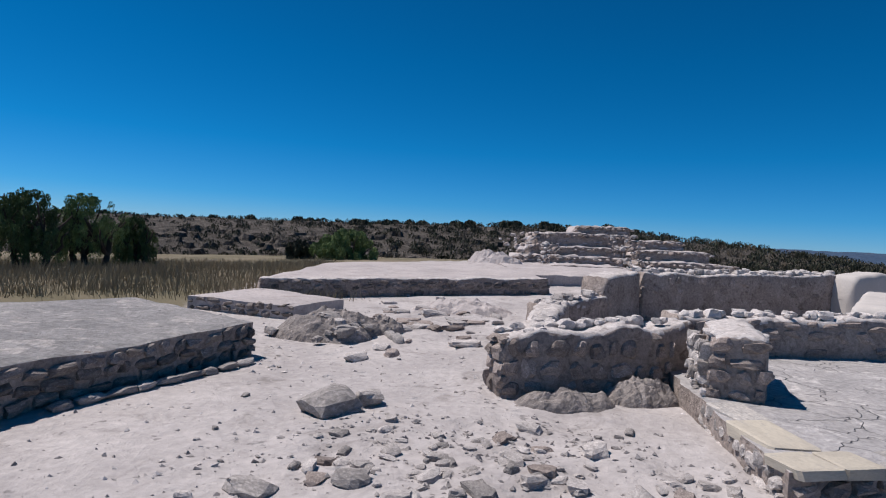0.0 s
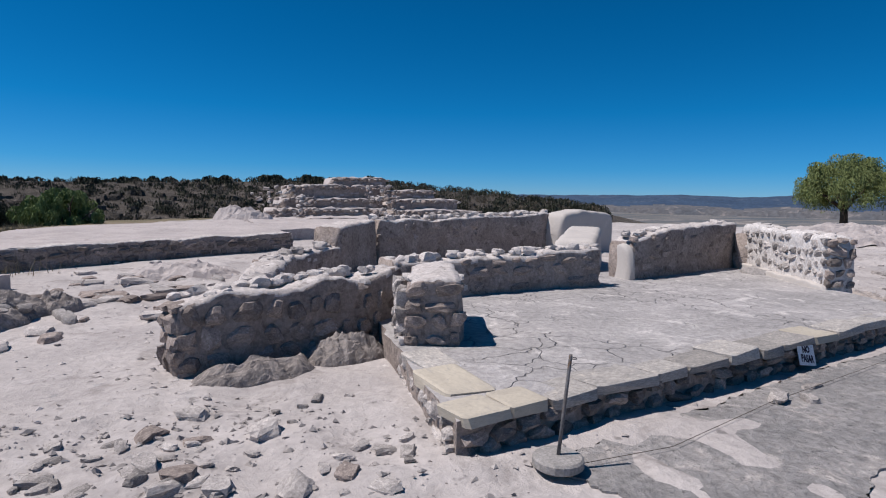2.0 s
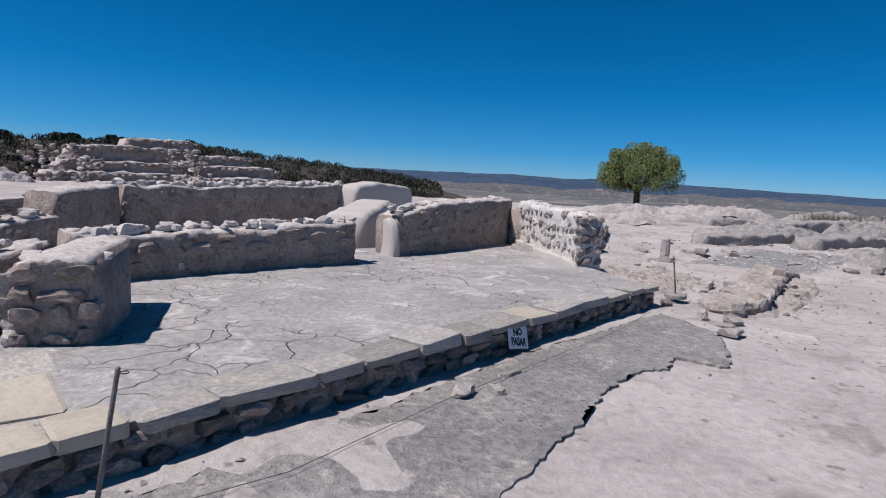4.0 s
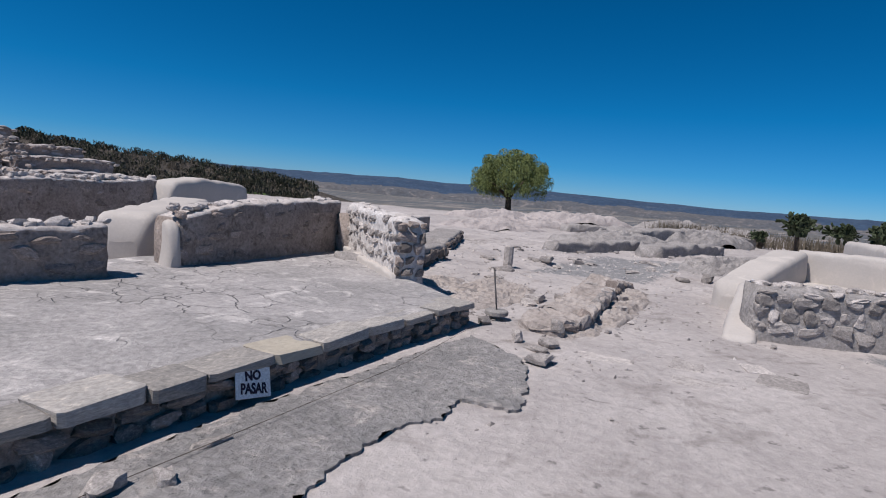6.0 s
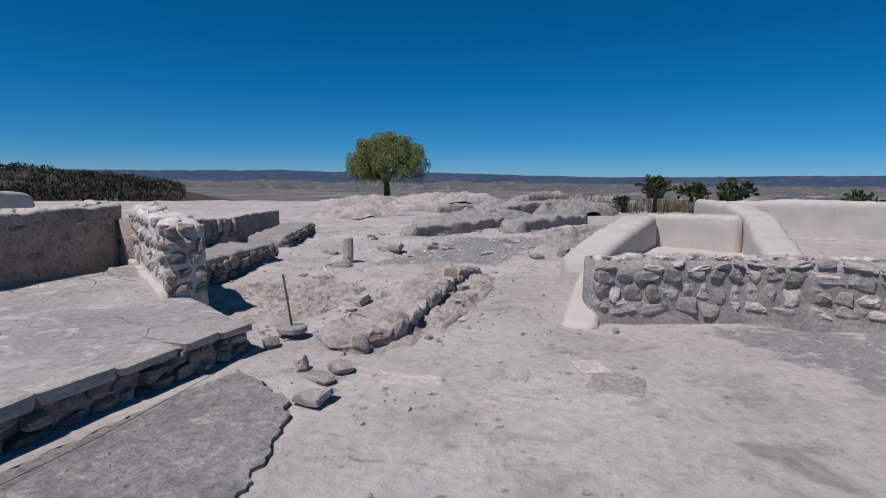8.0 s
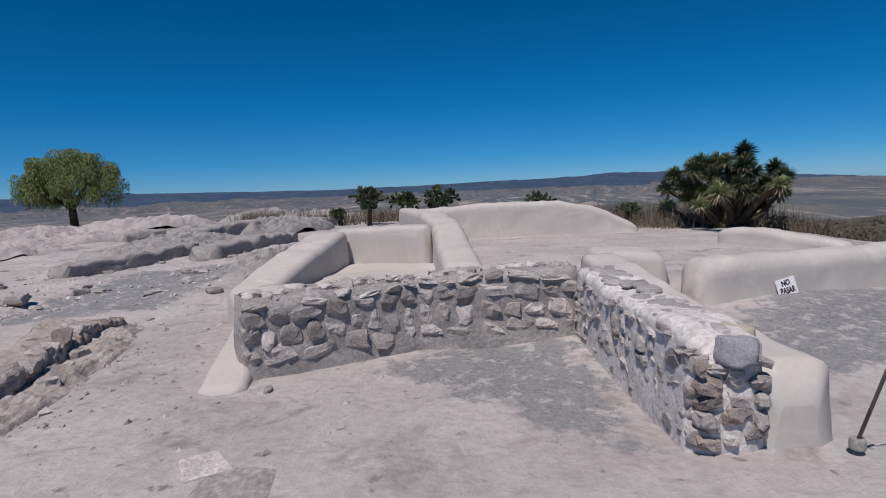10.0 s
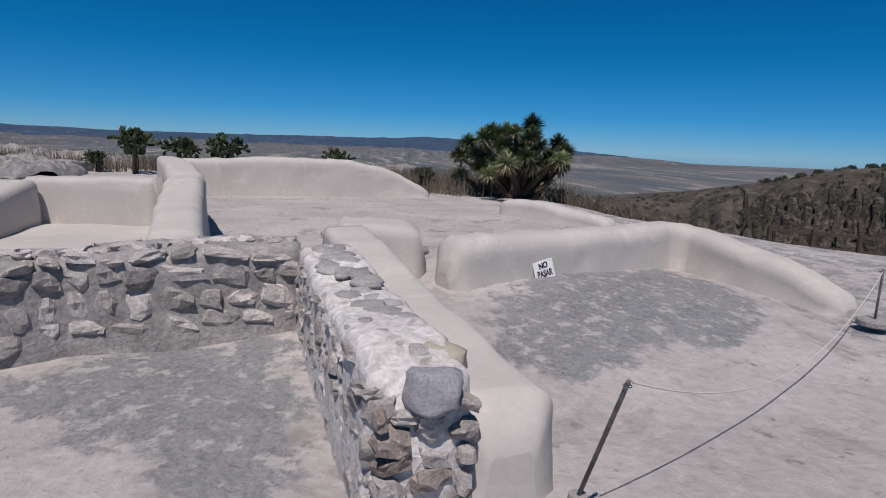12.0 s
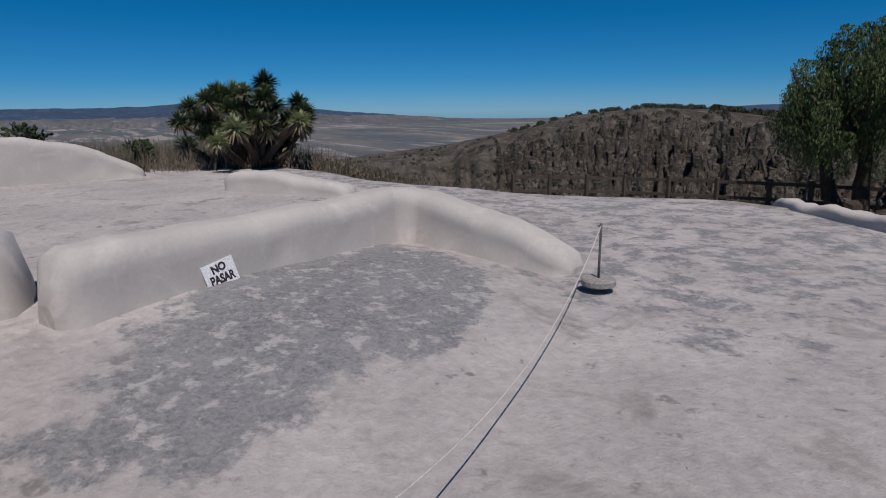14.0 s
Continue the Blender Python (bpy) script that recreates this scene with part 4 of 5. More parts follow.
# ---- loose stones ----
def loose_stone(x, y, w, d, h, rz, meshes, label, group="", seed=0, z=None, sink=0.18, rx=0):
    ob = new("stone", meshes[seed % len(meshes)])
    zz = float(ground_z(x, y)) if z is None else z
    ob.matrix_basis = pose(x, y, zz + h * (0.5 - sink), rx, 0, rz) @ Matrix.Diagonal((w, d, h, 1))
    return tagged(ob, label, "stone", group)


GREY = "loose pale grey angular stone lying on pale soil"
TINTED = "loose brown angular stone lying on pale soil"
FIELD = [(-1.94, 3.68, 0.20), (-1.66, 3.67, 0.20), (-1.51, 3.96, 0.22), (-1.15, 3.90, 0.19), (-0.67, 4.36, 0.24), (-0.61, 3.81, 0.20), (-1.67, 3.36, 0.30), (-1.18, 3.55, 0.24), (-1.90, 3.40, 0.22), (-2.27, 3.20, 0.36), (-1.73, 4.35, 0.10), (0.02, 4.21, 0.32), (-0.43, 3.65, 0.24), (-0.48, 3.55, 0.26), (-0.22, 3.49, 0.22), (-0.44, 4.64, 0.28), (-0.37, 4.22, 0.20), (0.15, 3.37, 0.28), (0.60, 3.22, 0.20), (0.72, 3.78, 0.18), (0.43, 3.44, 0.18), (-0.85, 3.35, 0.26), (-1.35, 3.15, 0.24), (-0.05, 3.05, 0.26), (-0.95, 2.85, 0.3), (0.3, 2.75, 0.22)]
for k, (x, y, w) in enumerate(FIELD):
    loose_stone(x, y, w * 0.95, w * 0.66, w * 0.36, k * 57 % 360, (STONES if k % 3 == 0 else PALES) if k % 4 else BROWNS, GREY if k % 4 else TINTED, "loose stones beside the short wall", k, sink=0.40, rx=(k * 37) % 24 - 12)
rnd = random.Random(15)
for k in range(120):
    x, y = rnd.gauss(-0.6, 0.95), rnd.gauss(3.6, 0.6)
    w = rnd.uniform(0.05, 0.16)
    if x < 0.95:
        loose_stone(x, y, w, w * rnd.uniform(0.5, 0.8), w * rnd.uniform(0.22, 0.5), rnd.uniform(0, 360), STONES if k % 3 == 0 else PALES, "small pale flat stone half sunk in the soil", "small flat stones", k, sink=0.4, rx=rnd.uniform(-18, 18))
for k in range(56):
    x, y = rnd.gauss(-1.5, 0.9), rnd.gauss(10.6, 1.5)
    w = rnd.uniform(0.12, 0.4)
    if x < -0.4 and not (x < -2.6 and y < 9.8):
        loose_stone(x, y, w * 1.3, w * 0.7, w * rnd.uniform(0.25, 0.45), 40 + rnd.uniform(-40, 40), PALES if k % 2 else BROWNS, "tumbled flat stone on the rocky ledges", "tumbled ledge stones", k, sink=0.3, rx=rnd.uniform(-12, 12))
rnd = random.Random(5)
for k in range(24):
    x, y = rnd.uniform(-3.2, 1.0), rnd.uniform(2.4, 8.2)
    w = rnd.uniform(0.035, 0.085)
    if not (-1.0 < x < 1.6 and 5.2 < y < 7.2):
        loose_stone(x, y, w, w * 0.8, w * 0.5, k * 31, STONES, "small stone chip on the soil", "stone chips", k)
for k, (x, y, w, d, h, rz) in enumerate([(-2.18, 4.86, 0.56, 0.44, 0.24, 52), (-1.88, 5.10, 0.26, 0.20, 0.16, 20)]):
    loose_stone(x, y, w, d, h, rz, STONES, "weathered block of grey stone bedded in the soil", "", k, sink=0.1)
for k, (x, y, w, d, h, rz) in enumerate([(3.85, 3.75, 0.20, 0.14, 0.10, 30), (4.1, 3.68, 0.14, 0.10, 0.08, 75), (4.45, 3.95, 0.26, 0.10, 0.05, 20), (7.62, 3.95, 0.28, 0.24, 0.12, 15), (8.05, 4.55, 0.16, 0.13, 0.16, 40), (8.2, 4.25, 0.22, 0.18, 0.10, 70), (8.32, 5.25, 0.22, 0.15, 0.11, 10), (8.2, 5.5, 0.24, 0.14, 0.08, 50), (7.95, 4.2, 0.24, 0.16, 0.07, 80), (10.78, 2.78, 0.09, 0.07, 0.06, 10), (16.0, 5.5, 0.3, 0.24, 0.2, 0), (16.3, 6.9, 0.36, 0.2, 0.12, 60), (14.3, 8.5, 0.34, 0.3, 0.2, 20), (17.4, 0.12, 0.22, 0.16, 0.14, 0), (14.8, -1.15, 0.16, 0.12, 0.1, 30), (15.7, 1.3, 0.25, 0.2, 0.15, 10)]):
    loose_stone(x, y, w, d, h, rz, STONES, "loose grey stone on the trodden ground", "scattered stones", k + 2)
# dark debris at the foot of the short wall, and the heaps
def heap(name, x, y, lx, ly, h, rz, mat, label, seed, res=34):
    u, v = np.meshgrid(np.linspace(-1, 1, res), np.linspace(-1, 1, res))
    rr = np.sqrt(u * u + v * v)
    c, s = math.cos(radians(rz)), math.sin(radians(rz))
    X, Y = u * lx / 2, v * ly / 2
    wx, wy = x + X * c - Y * s, y + X * s + Y * c
    prof = np.clip(1 - rr ** 2.4 + 0.35 * fbm(u * 2.3 + seed, v * 2.3, 3, seed), 0, 1) ** 0.6
    z = ground_z(wx, wy) - 0.04 + prof * h * (0.75 + 0.35 * ridged(u * 2.1, v * 2.1 + seed, 4, seed)) + prof * 0.09 * ridged(wx * 3.5, wy * 3.5, 4, seed)
    ob = from_grid(name, np.stack([wx, wy, z], -1), mat, smooth=False)
    return tagged(ob, label, "rubble")


heap("rubble_mound", -0.05, 5.55, 1.15, 0.62, 0.17, 15, ROCK, "dark crumbled rubble at the foot of the short wall", 3)
heap("rubble_mound", 0.85, 5.95, 0.85, 0.62, 0.22, 10, ROCK, "dark crumbled rubble with dry weeds beside the pillar", 4)
heap("rubble_mound", -3.2, 8.55, 1.7, 1.5, 0.36, 10, ROCK, "tumbled stone heap in front of the terrace", 5)
heap("rubble_mound", -2.4, 8.95, 0.7, 0.8, 0.25, 30, ROCK, "small tumbled stone heap", 6)
heap("rubble_mound", -1.2, 12.2, 2.2, 2.0, 0.22, 30, EARTH, "tumbled stones of a collapsed wall", 7)
heap("rubble_mound", -0.2, 29.0, 3.2, 2.6, 1.0, 0, EARTH, "stone knoll on the terrace", 8)
for k in range(30):
    a, r = rnd.uniform(0, 6.28), abs(rnd.gauss(0, 0.5))
    x, y, w = -3.2 + 1.1 * r * math.cos(a), 8.5 + 0.9 * r * math.sin(a), rnd.uniform(0.12, 0.32)
    loose_stone(x, y, w, w * 0.7, w * 0.5, rnd.uniform(0, 360), STONES, "tumbled stone of the heap in front of the terrace", "heap stones", k, z=float(ground_z(x, y)) + 0.26 * max(0, 1 - r))
heap("rubble_mound", 10.9, 5.0, 4.9, 0.85, 0.09, 16, ROCKY, "rocky ledge under a row of kerb stones", 9, 60)
heap("rubble_mound", 10.0, 6.6, 3.2, 1.3, 0.09, 20, ROCKY, "low rocky outcrop beside the stanchion", 10, 50)
heap("rubble_mound", 9.6, 7.6, 2.2, 1.2, 0.07, 20, ROCKY, "low brown rocky outcrop before the stone bench", 15, 44)
heap("rubble_mound", 23.0, 11.5, 6.0, 3.0, 0.5, -10, MORTAR, "low mound of tumbled masonry", 11, 60)
heap("rubble_mound", 29.0, 10.5, 6.0, 2.4, 0.75, -20, MORTAR, "low mound of tumbled masonry", 12, 60)
heap("rubble_mound", 19.5, 6.4, 4.0, 1.4, 0.32, -5, MORTAR, "low mound of tumbled masonry", 13, 50)
for k, (x, y, lx, ly, h, rz) in enumerate([(34, 20, 8, 3.5, 0.8, -35), (39, 15, 7, 3, 0.9, -50), (30, 23, 7, 3, 0.6, -30), (41, 27, 9, 3, 0.7, -40), (26, 18, 6, 2.4, 0.5, -30), (36, 11.5, 6, 2.5, 0.7, -60), (22, 16.5, 5, 2, 0.4, -30)]):
    heap("rubble_mound", x, y, lx, ly, h, rz, MORTAR if k % 2 else EARTH, "low mound of tumbled masonry near the site's edge", 20 + k, 46)
heap("rubble_mound", 17.0, 5.0, 2.6, 1.2, 0.3, 5, MORTAR, "low mound of tumbled masonry", 14, 40)
for k in range(9):
    s = k / 8
    loose_stone(-4.35 + 0.75 * s, 4.35 + 2.0 * s, 0.22 + 0.06 * (k % 3), 0.12, 0.08, 70, STONES, "kerb stone along the foot of the square platform", "kerb stones of the platform", k, sink=0.05)
for k, (x, y, w) in enumerate([(9.42, 4.22, 0.10), (10.78, 4.80, 0.26), (11.30, 5.02, 0.2), (11.62, 5.20, 0.22), (9.95, 5.15, 0.22), (10.5, 5.6, 0.2), (11.9, 5.9, 0.3), (8.9, 4.75, 0.14)]):
    loose_stone(x, y, w, w * 0.75, w * 0.6, k * 50, PALES, "rounded rough stone lying beside the terrace edge", "stones beside the terrace edge", k, z=None if y < 5.1 or k == 3 else float(ground_z(x, y)) + 0.05, sink=0.25)
for k, (ax, ay, bx, by) in enumerate([(-2.5, 9.2, -1.95, 8.15), (-2.1, 10.0, -1.7, 9.35), (-1.75, 11.2, -1.2, 10.15), (-1.2, 11.6, -0.8, 10.6), (-0.9, 12.4, -0.4, 11.2)]):
    wall("step_edge", [(ax, ay), (bx, by)][::-1], 0.14, -0.1, [0.07, 0.09, 0.06], MORTAR, "worn stone edge of a low step", 0.03, 0.03, 0.02, 0.1, 0.02, 80 + k, "step")
for k, (x, y, w, d, rz) in enumerate([(8.4, 3.68, 0.5, 0.22, -60), (8.45, 2.75, 0.5, 0.24, -70), (9.0, 3.1, 0.5, 0.3, 20), (9.5, 2.6, 0.35, 0.26, 40), (9.3, 2.3, 0.6, 0.4, 10)]):
    ob = new("paving_slab", PAVES[k % 3])
    ob.matrix_basis = pose(x, y, float(ground_z(x, y)) - 0.018, 1, 1, rz) @ Matrix.Diagonal((w, d, 0.05, 1))
    tagged(ob, "flat worn paving stone sunk in the soil", "paving stone", "sunken paving stones")

for k in range(78):
    x, y = rnd.uniform(8.8, 24), rnd.uniform(5.2, 15)
    if y > 0.55 * x + 3.0 or y < 0.12 * x + 3.6:
        continue
    w = rnd.uniform(0.12, 0.42)
    loose_stone(x, y, w, w * rnd.uniform(0.6, 0.9), w * rnd.uniform(0.25, 0.5), rnd.uniform(0, 360), STONES, "half-buried stone in the rocky ground", "half-buried stones", k, sink=0.4)


def pebbles(name, pts, label, seed, size, mat):
    """Small six-pointed chips strewn over the ground, as one mass."""
    r = np.random.RandomState(seed)
    p = np.asarray(pts, float)
    n = len(p)
    w = size[0] + (size[1] - size[0]) * r.rand(n, 1) ** 2.5
    corner = np.array([(1, 0, 0), (0, 1, 0), (-1, 0, 0), (0, -1, 0), (0, 0, 0.6), (0, 0, -0.5)])
    v = corner[None] * (0.6 + 0.7 * r.rand(n, 6, 1)) + 0.22 * r.normal(size=(n, 6, 3))
    turn = r.rand(n, 1) * 6.283
    x, y = v[..., 0] * np.cos(turn) - v[..., 1] * np.sin(turn), v[..., 0] * np.sin(turn) + v[..., 1] * np.cos(turn)
    v = np.stack([x * 0.8, y * 0.55, v[..., 2] * 0.7], -1) * w[..., None] + p[:, None]
    f = np.array([(0, 1, 4), (1, 2, 4), (2, 3, 4), (3, 0, 4), (1, 0, 5), (2, 1, 5), (3, 2, 5), (0, 3, 5)])
    me = bpy.data.meshes.new(name)
    me.from_pydata(v.reshape(-1, 3).tolist(), [], (f[None] + 6 * np.arange(n)[:, None, None]).reshape(-1, 3).tolist())
    me.materials.append(mat)
    return tagged(new(name, me), label, "pebbles", kind="stuff")


def strewn(n, x, y, sx, sy, seed):
    """Places on the ground round a point, denser in drifts."""
    r = np.random.RandomState(seed)
    px, py = x + sx * r.normal(size=n), y + sy * r.normal(size=n)
    keep = fbm(px * 1.1, py * 1.1, 3, seed) + 0.25 * r.normal(size=n) > 0.0
    px, py = px[keep], py[keep]
    return np.stack([px, py, ground_z(px, py) + 0.002], 1)


pebbles("pebbles", strewn(2600, -0.8, 3.8, 1.4, 1.1, 1), "small pale pebbles and chips strewn among the loose stones", 1, (0.008, 0.045), PALESTONE)
pebbles("pebbles", strewn(1500, -2.6, 7.5, 1.6, 2.6, 2), "small pebbles strewn on the trodden soil", 2, (0.010, 0.050), LIMETOP)
pebbles("pebbles", strewn(2600, 9.6, 6.2, 1.7, 1.6, 3), "small stones and crumbs on the rocky ground", 3, (0.010, 0.055), PALESTONE)
pebbles("pebbles", strewn(1800, 15.5, 8.5, 4.0, 2.6, 4), "small stones strewn over the far rocky ground", 4, (0.015, 0.09), LIMETOP)
pebbles("pebbles", strewn(900, 12.5, -6.5, 2.2, 2.2, 5), "sparse small chips on the worn ground", 5, (0.006, 0.024), PALESTONE)


# ---- rope barrier ----
def turned(profile, segs=20):
    """A bmesh turned round the z axis from (radius, height) pairs."""
    bm = bmesh.new()
    rings = []
    for r, z in profile:
        rings.append([bm.verts.new((r * math.cos(2 * math.pi * k / segs), r * math.sin(2 * math.pi * k / segs), z)) for k in range(segs)])
    for a, b in zip(rings, rings[1:]):
        for k in range(segs):
            bm.faces.new((a[k], a[(k + 1) % segs], b[(k + 1) % segs], b[k]))
    bm.faces.new(rings[0][::-1])
    bm.faces.new(rings[-1])
    return bm


def stanchion(x, y, height, lean_x, lean_y, label, z=0.03, disc=1.0):
    b = base("rope_stanchion", x, y, z)
    part("concrete_base", turned([(0.135 * disc, 0), (0.148 * disc, 0.01), (0.148 * disc, 0.05), (0.135 * disc, 0.062), (0.03 * disc, 0.066)]), CONCRETE, b, "rough round concrete base")
    rod = turned([(0.011, 0.05), (0.0105, height * 0.5), (0.0105, height - 0.012), (0.009, height)], 10)
    for v in rod.verts:
        v.co.x += lean_x * (v.co.z - 0.05) / height
        v.co.y += lean_y * (v.co.z - 0.05) / height
    part("rod", rod, IRON, b, "thin grey iron rod", True)
    ring = bmesh.new()
    bmesh.ops.create_circle(ring, segments=10, radius=0.018)
    bmesh.ops.translate(ring, vec=(0.02 + lean_x * 0.96, lean_y * 0.96, height - 0.03), verts=ring.verts)
    edges = ring.edges[:]
    ex = bmesh.ops.extrude_edge_only(ring, edges=edges)
    bmesh.ops.translate(ring, vec=(0, 0, 0.006), verts=[v for v in ex["geom"] if isinstance(v, bmesh.types.BMVert)])
    part("rope_ring", ring, IRON, b)
    return tagged(b, label, "stanchion", "rope stanchions")


def cord(name, a, b, sag, label, rad=0.005, n=28):
    """A slack cord between two points."""
    a, b = Vector(a), Vector(b)
    side = Vector((0, 0, 1))
    bm = bmesh.new()
    prev = None
    d = (b - a).normalized()
    left = d.cross(side).normalized()
    upv = left.cross(d)
    for k in range(n + 1):
        s = k / n
        p = a + (b - a) * s - side * sag * 4 * s * (1 - s)
        p.z = max(p.z, 0.03)
        ring = [bm.verts.new(p + (left * math.cos(q) + upv * math.sin(q)) * rad) for q in (0, 1.257, 2.513, 3.77, 5.027)]
        if prev:
            for j in range(5):
                bm.faces.new((prev[j], prev[(j + 1) % 5], ring[(j + 1) % 5], ring[j]))
        prev = ring
    return tagged(part(name, bm, ROPE, None, "", True), label, "rope")


stanchion(1.60, 3.22, 0.63, 0.10, 0.06, "leaning thin iron rod stanchion on a concrete disc beside the platform")
stanchion(8.68, 5.36, 0.58, -0.06, 0.06, "thin iron rod stanchion on a concrete disc at the platform's end")
stanchion(9.88, -1.18, 0.70, -0.29, -0.04, "leaning thin iron rod stanchion with cords tied to it", 0.0, 0.3)
stanchion(12.21, -5.08, 0.54, 0.0, 0.0, "upright thin iron rod stanchion at the end of an adobe wall")
cord("rope", (9.59, -1.22, 0.70), (12.21, -5.08, 0.55), 0.42, "slack pale cord strung between two stanchions", 0.004)
# Dark strand laid on the ground for a slack rope and its shadow.
for a, b in (((1.66, 3.20), (2.43, 3.25)), ((2.43, 3.25), (3.71, 3.70)), ((3.71, 3.70), (5.2, 4.12)), ((5.2, 4.12), (6.38, 4.46)), ((6.38, 4.46), (8.62, 5.36))):
    line = cord("rope", (*a, 0.028), (*b, 0.028), 0.0, "thin dark strand along the platform, standing for a rope and its shadow", 0.0022, 12)
    line.data.materials[0] = WOOD


# ---- signs ----
def lettering(text, size, parent, x, y, mat_pose, bold=0.004):
    cu = bpy.data.curves.new("lettering", "FONT")
    cu.body, cu.size, cu.align_x, cu.align_y, cu.extrude, cu.offset = text, size, "CENTER", "CENTER", 0.0008, bold
    tmp = new("lettering_tmp", cu)
    bpy.context.view_layer.update()
    me = bpy.data.meshes.new_from_object(tmp.evaluated_get(bpy.context.evaluated_depsgraph_get()))
    bpy.data.objects.remove(tmp)
    me.materials.clear()
    me.materials.append(INK)
    ob = new("lettering", me)
    ob.parent = parent
    ob.matrix_basis = mat_pose
    return ob


def sign(x, y, z, face, back, roll, w=0.30, h=0.20):
    """A small white board that leans back against a wall; face: the compass turn of its front."""
    b = new("warning_sign")
    b.matrix_basis = pose(x, y, z, 0, 0, face) @ pose(0, 0, 0, 90 - back, 0, 0) @ pose(0, 0, 0, 0, 0, roll)
    bm = bmesh.new()
    bmesh.ops.create_cube(bm, size=1.0, matrix=Matrix.Translation((0, h / 2, -0.004)) @ Matrix.Diagonal((w, h, 0.008, 1)))
    bmesh.ops.bevel(bm, geom=bm.edges[:], offset=0.002, segments=1, affect="EDGES")
    part("board", bm, PAPER, b)
    lettering("NO", 0.085, b, 0, 0, pose(-0.005, h * 0.73, 0.001, 0, 0, 3))
    lettering("PASAR", 0.095, b, 0, 0, pose(0.0, h * 0.30, 0.001, 0, 0, -2) @ Matrix.Diagonal((0.82, 1, 1, 1)))
    return tagged(b, "white hand-lettered board leaning on the wall, reading NO PASAR", "sign", "no entry signs")


sign(4.93, 4.375, 0.035, 16, 18, -10)
sign(13.40, -2.27, 0.20, -62, 14, 8)


# ---- stump, fence ----
post_b = base("stone_post", 12.8, 8.45, -0.03, 20)
bm = turned([(0.10, 0), (0.105, 0.15), (0.10, 0.35), (0.09, 0.46), (0.06, 0.49)], 9)
for v in bm.verts:
    v.co += noise.noise_vector(v.co * 6) * 0.02
    v.co.x += 0.06 * v.co.z
part("shaft", bm, STONE, post_b)
tagged(post_b, "short upright grey stone post standing on bare ground", "post")

fence = base("fence", 0, 0, 0)
FENCE = [Vector((23.4, -13.0)), Vector((21.2, -15.6)), Vector((17.6, -17.2)), Vector((13.5, -17.6))]
pts = [q for q, s, m in sample([tuple(p) for p in FENCE], 1.15)]
for k, q in enumerate(pts):
    z = float(ground_z(q.x, q.y))
    top = 1.5 - 0.105 * (q - Vector((8.8, -1.4))).length
    bm = bmesh.new()
    hgt = max(top - z, 0.6)
    bmesh.ops.create_cube(bm, size=1.0, matrix=Matrix.Translation((q.x, q.y, z + hgt / 2 - 0.1)) @ Matrix.Diagonal((0.11, 0.11, hgt + 0.2, 1)))
    bmesh.ops.bevel(bm, geom=bm.edges[:], offset=0.012, segments=1, affect="EDGES")
    part("post", bm, WOOD, fence)
    if k:
        p = pts[k - 1]
        zp = 1.5 - 0.105 * (p - Vector((8.8, -1.4))).length
        for dz in (-0.12, -0.55):
            a, b = Vector((p.x, p.y, zp + dz)), Vector((q.x, q.y, top + dz))
            mid, d = (a + b) / 2, b - a
            rail = bmesh.new()
            rot = d.to_track_quat("X", "Z").to_matrix().to_4x4()
            bmesh.ops.create_cube(rail, size=1.0, matrix=Matrix.Translation(mid) @ rot @ Matrix.Diagonal((d.length, 0.035, 0.09, 1)))
            part("rail", rail, WOOD, fence)
tagged(fence, "dark weathered wooden post and rail fence on the slope", "fence")


# ---- stepped mound ----
MOUND = base("stepped_mound", 0, 0, 0)


def tier(x0, y0, x1, y1, deep, z0, z1, seed, mat=PLASTER):
    """A stone tier of the mound: its front runs from the first point to the second."""
    d = Vector((x1 - x0, y1 - y0)).normalized()
    ob = wall("tier", [(x0, y0), (x1, y1)], deep, z0, [z1 - 0.08, z1, z1 + 0.03, z1 - 0.05], mat, "stone tier of the mound", 0.10, 0.1, 0.15, 0.35, 0.10, seed, cap=EARTH)
    for key in ("label", "category", "kind"):
        if key in ob:
            del ob[key]
    ob.parent = MOUND
    a, b = Vector((x0, y0)), Vector((x1, y1))
    run = (b - a).length
    r = random.Random(seed)
    n = int(run / 0.42)
    out = Vector((d.y, -d.x))
    for lay in range(1):
        for k in range(n):
            p = a + d * ((k + 0.5 + r.uniform(-0.2, 0.2)) * run / n) + out * 0.05
            w = r.uniform(0.16, 0.36)
            piece("stone", r.choice(BROWNS + STONES), pose(p.x, p.y, z1 - 0.16 - lay * 0.3 + r.uniform(-0.05, 0.05), r.uniform(-10, 10), r.uniform(-10, 10), r.uniform(-20, 20)) @ Matrix.Diagonal((w, 0.35, w * 0.55, 1)), ob)


tier(-1.5, 33.5, 16.0, 35.5, 4.0, -0.6, 0.22, 91)
tier(1.4, 37.0, 8.6, 37.6, 6.0, 0.0, 0.75, 92)
tier(8.6, 36.4, 15.2, 37.2, 6.0, -0.3, 0.70, 93)
tier(2.0, 38.6, 9.0, 39.2, 5.0, 0.4, 1.35, 94)
tier(9.0, 38.2, 14.2, 38.8, 5.0, 0.3, 1.40, 95)
tier(2.6, 40.0, 9.4, 40.6, 5.0, 1.0, 2.25, 96)
tier(8.8, 39.8, 13.0, 40.4, 4.0, 1.0, 2.0, 97)
tier(5.6, 41.6, 9.8, 42.0, 3.5, 1.8, 2.85, 98)
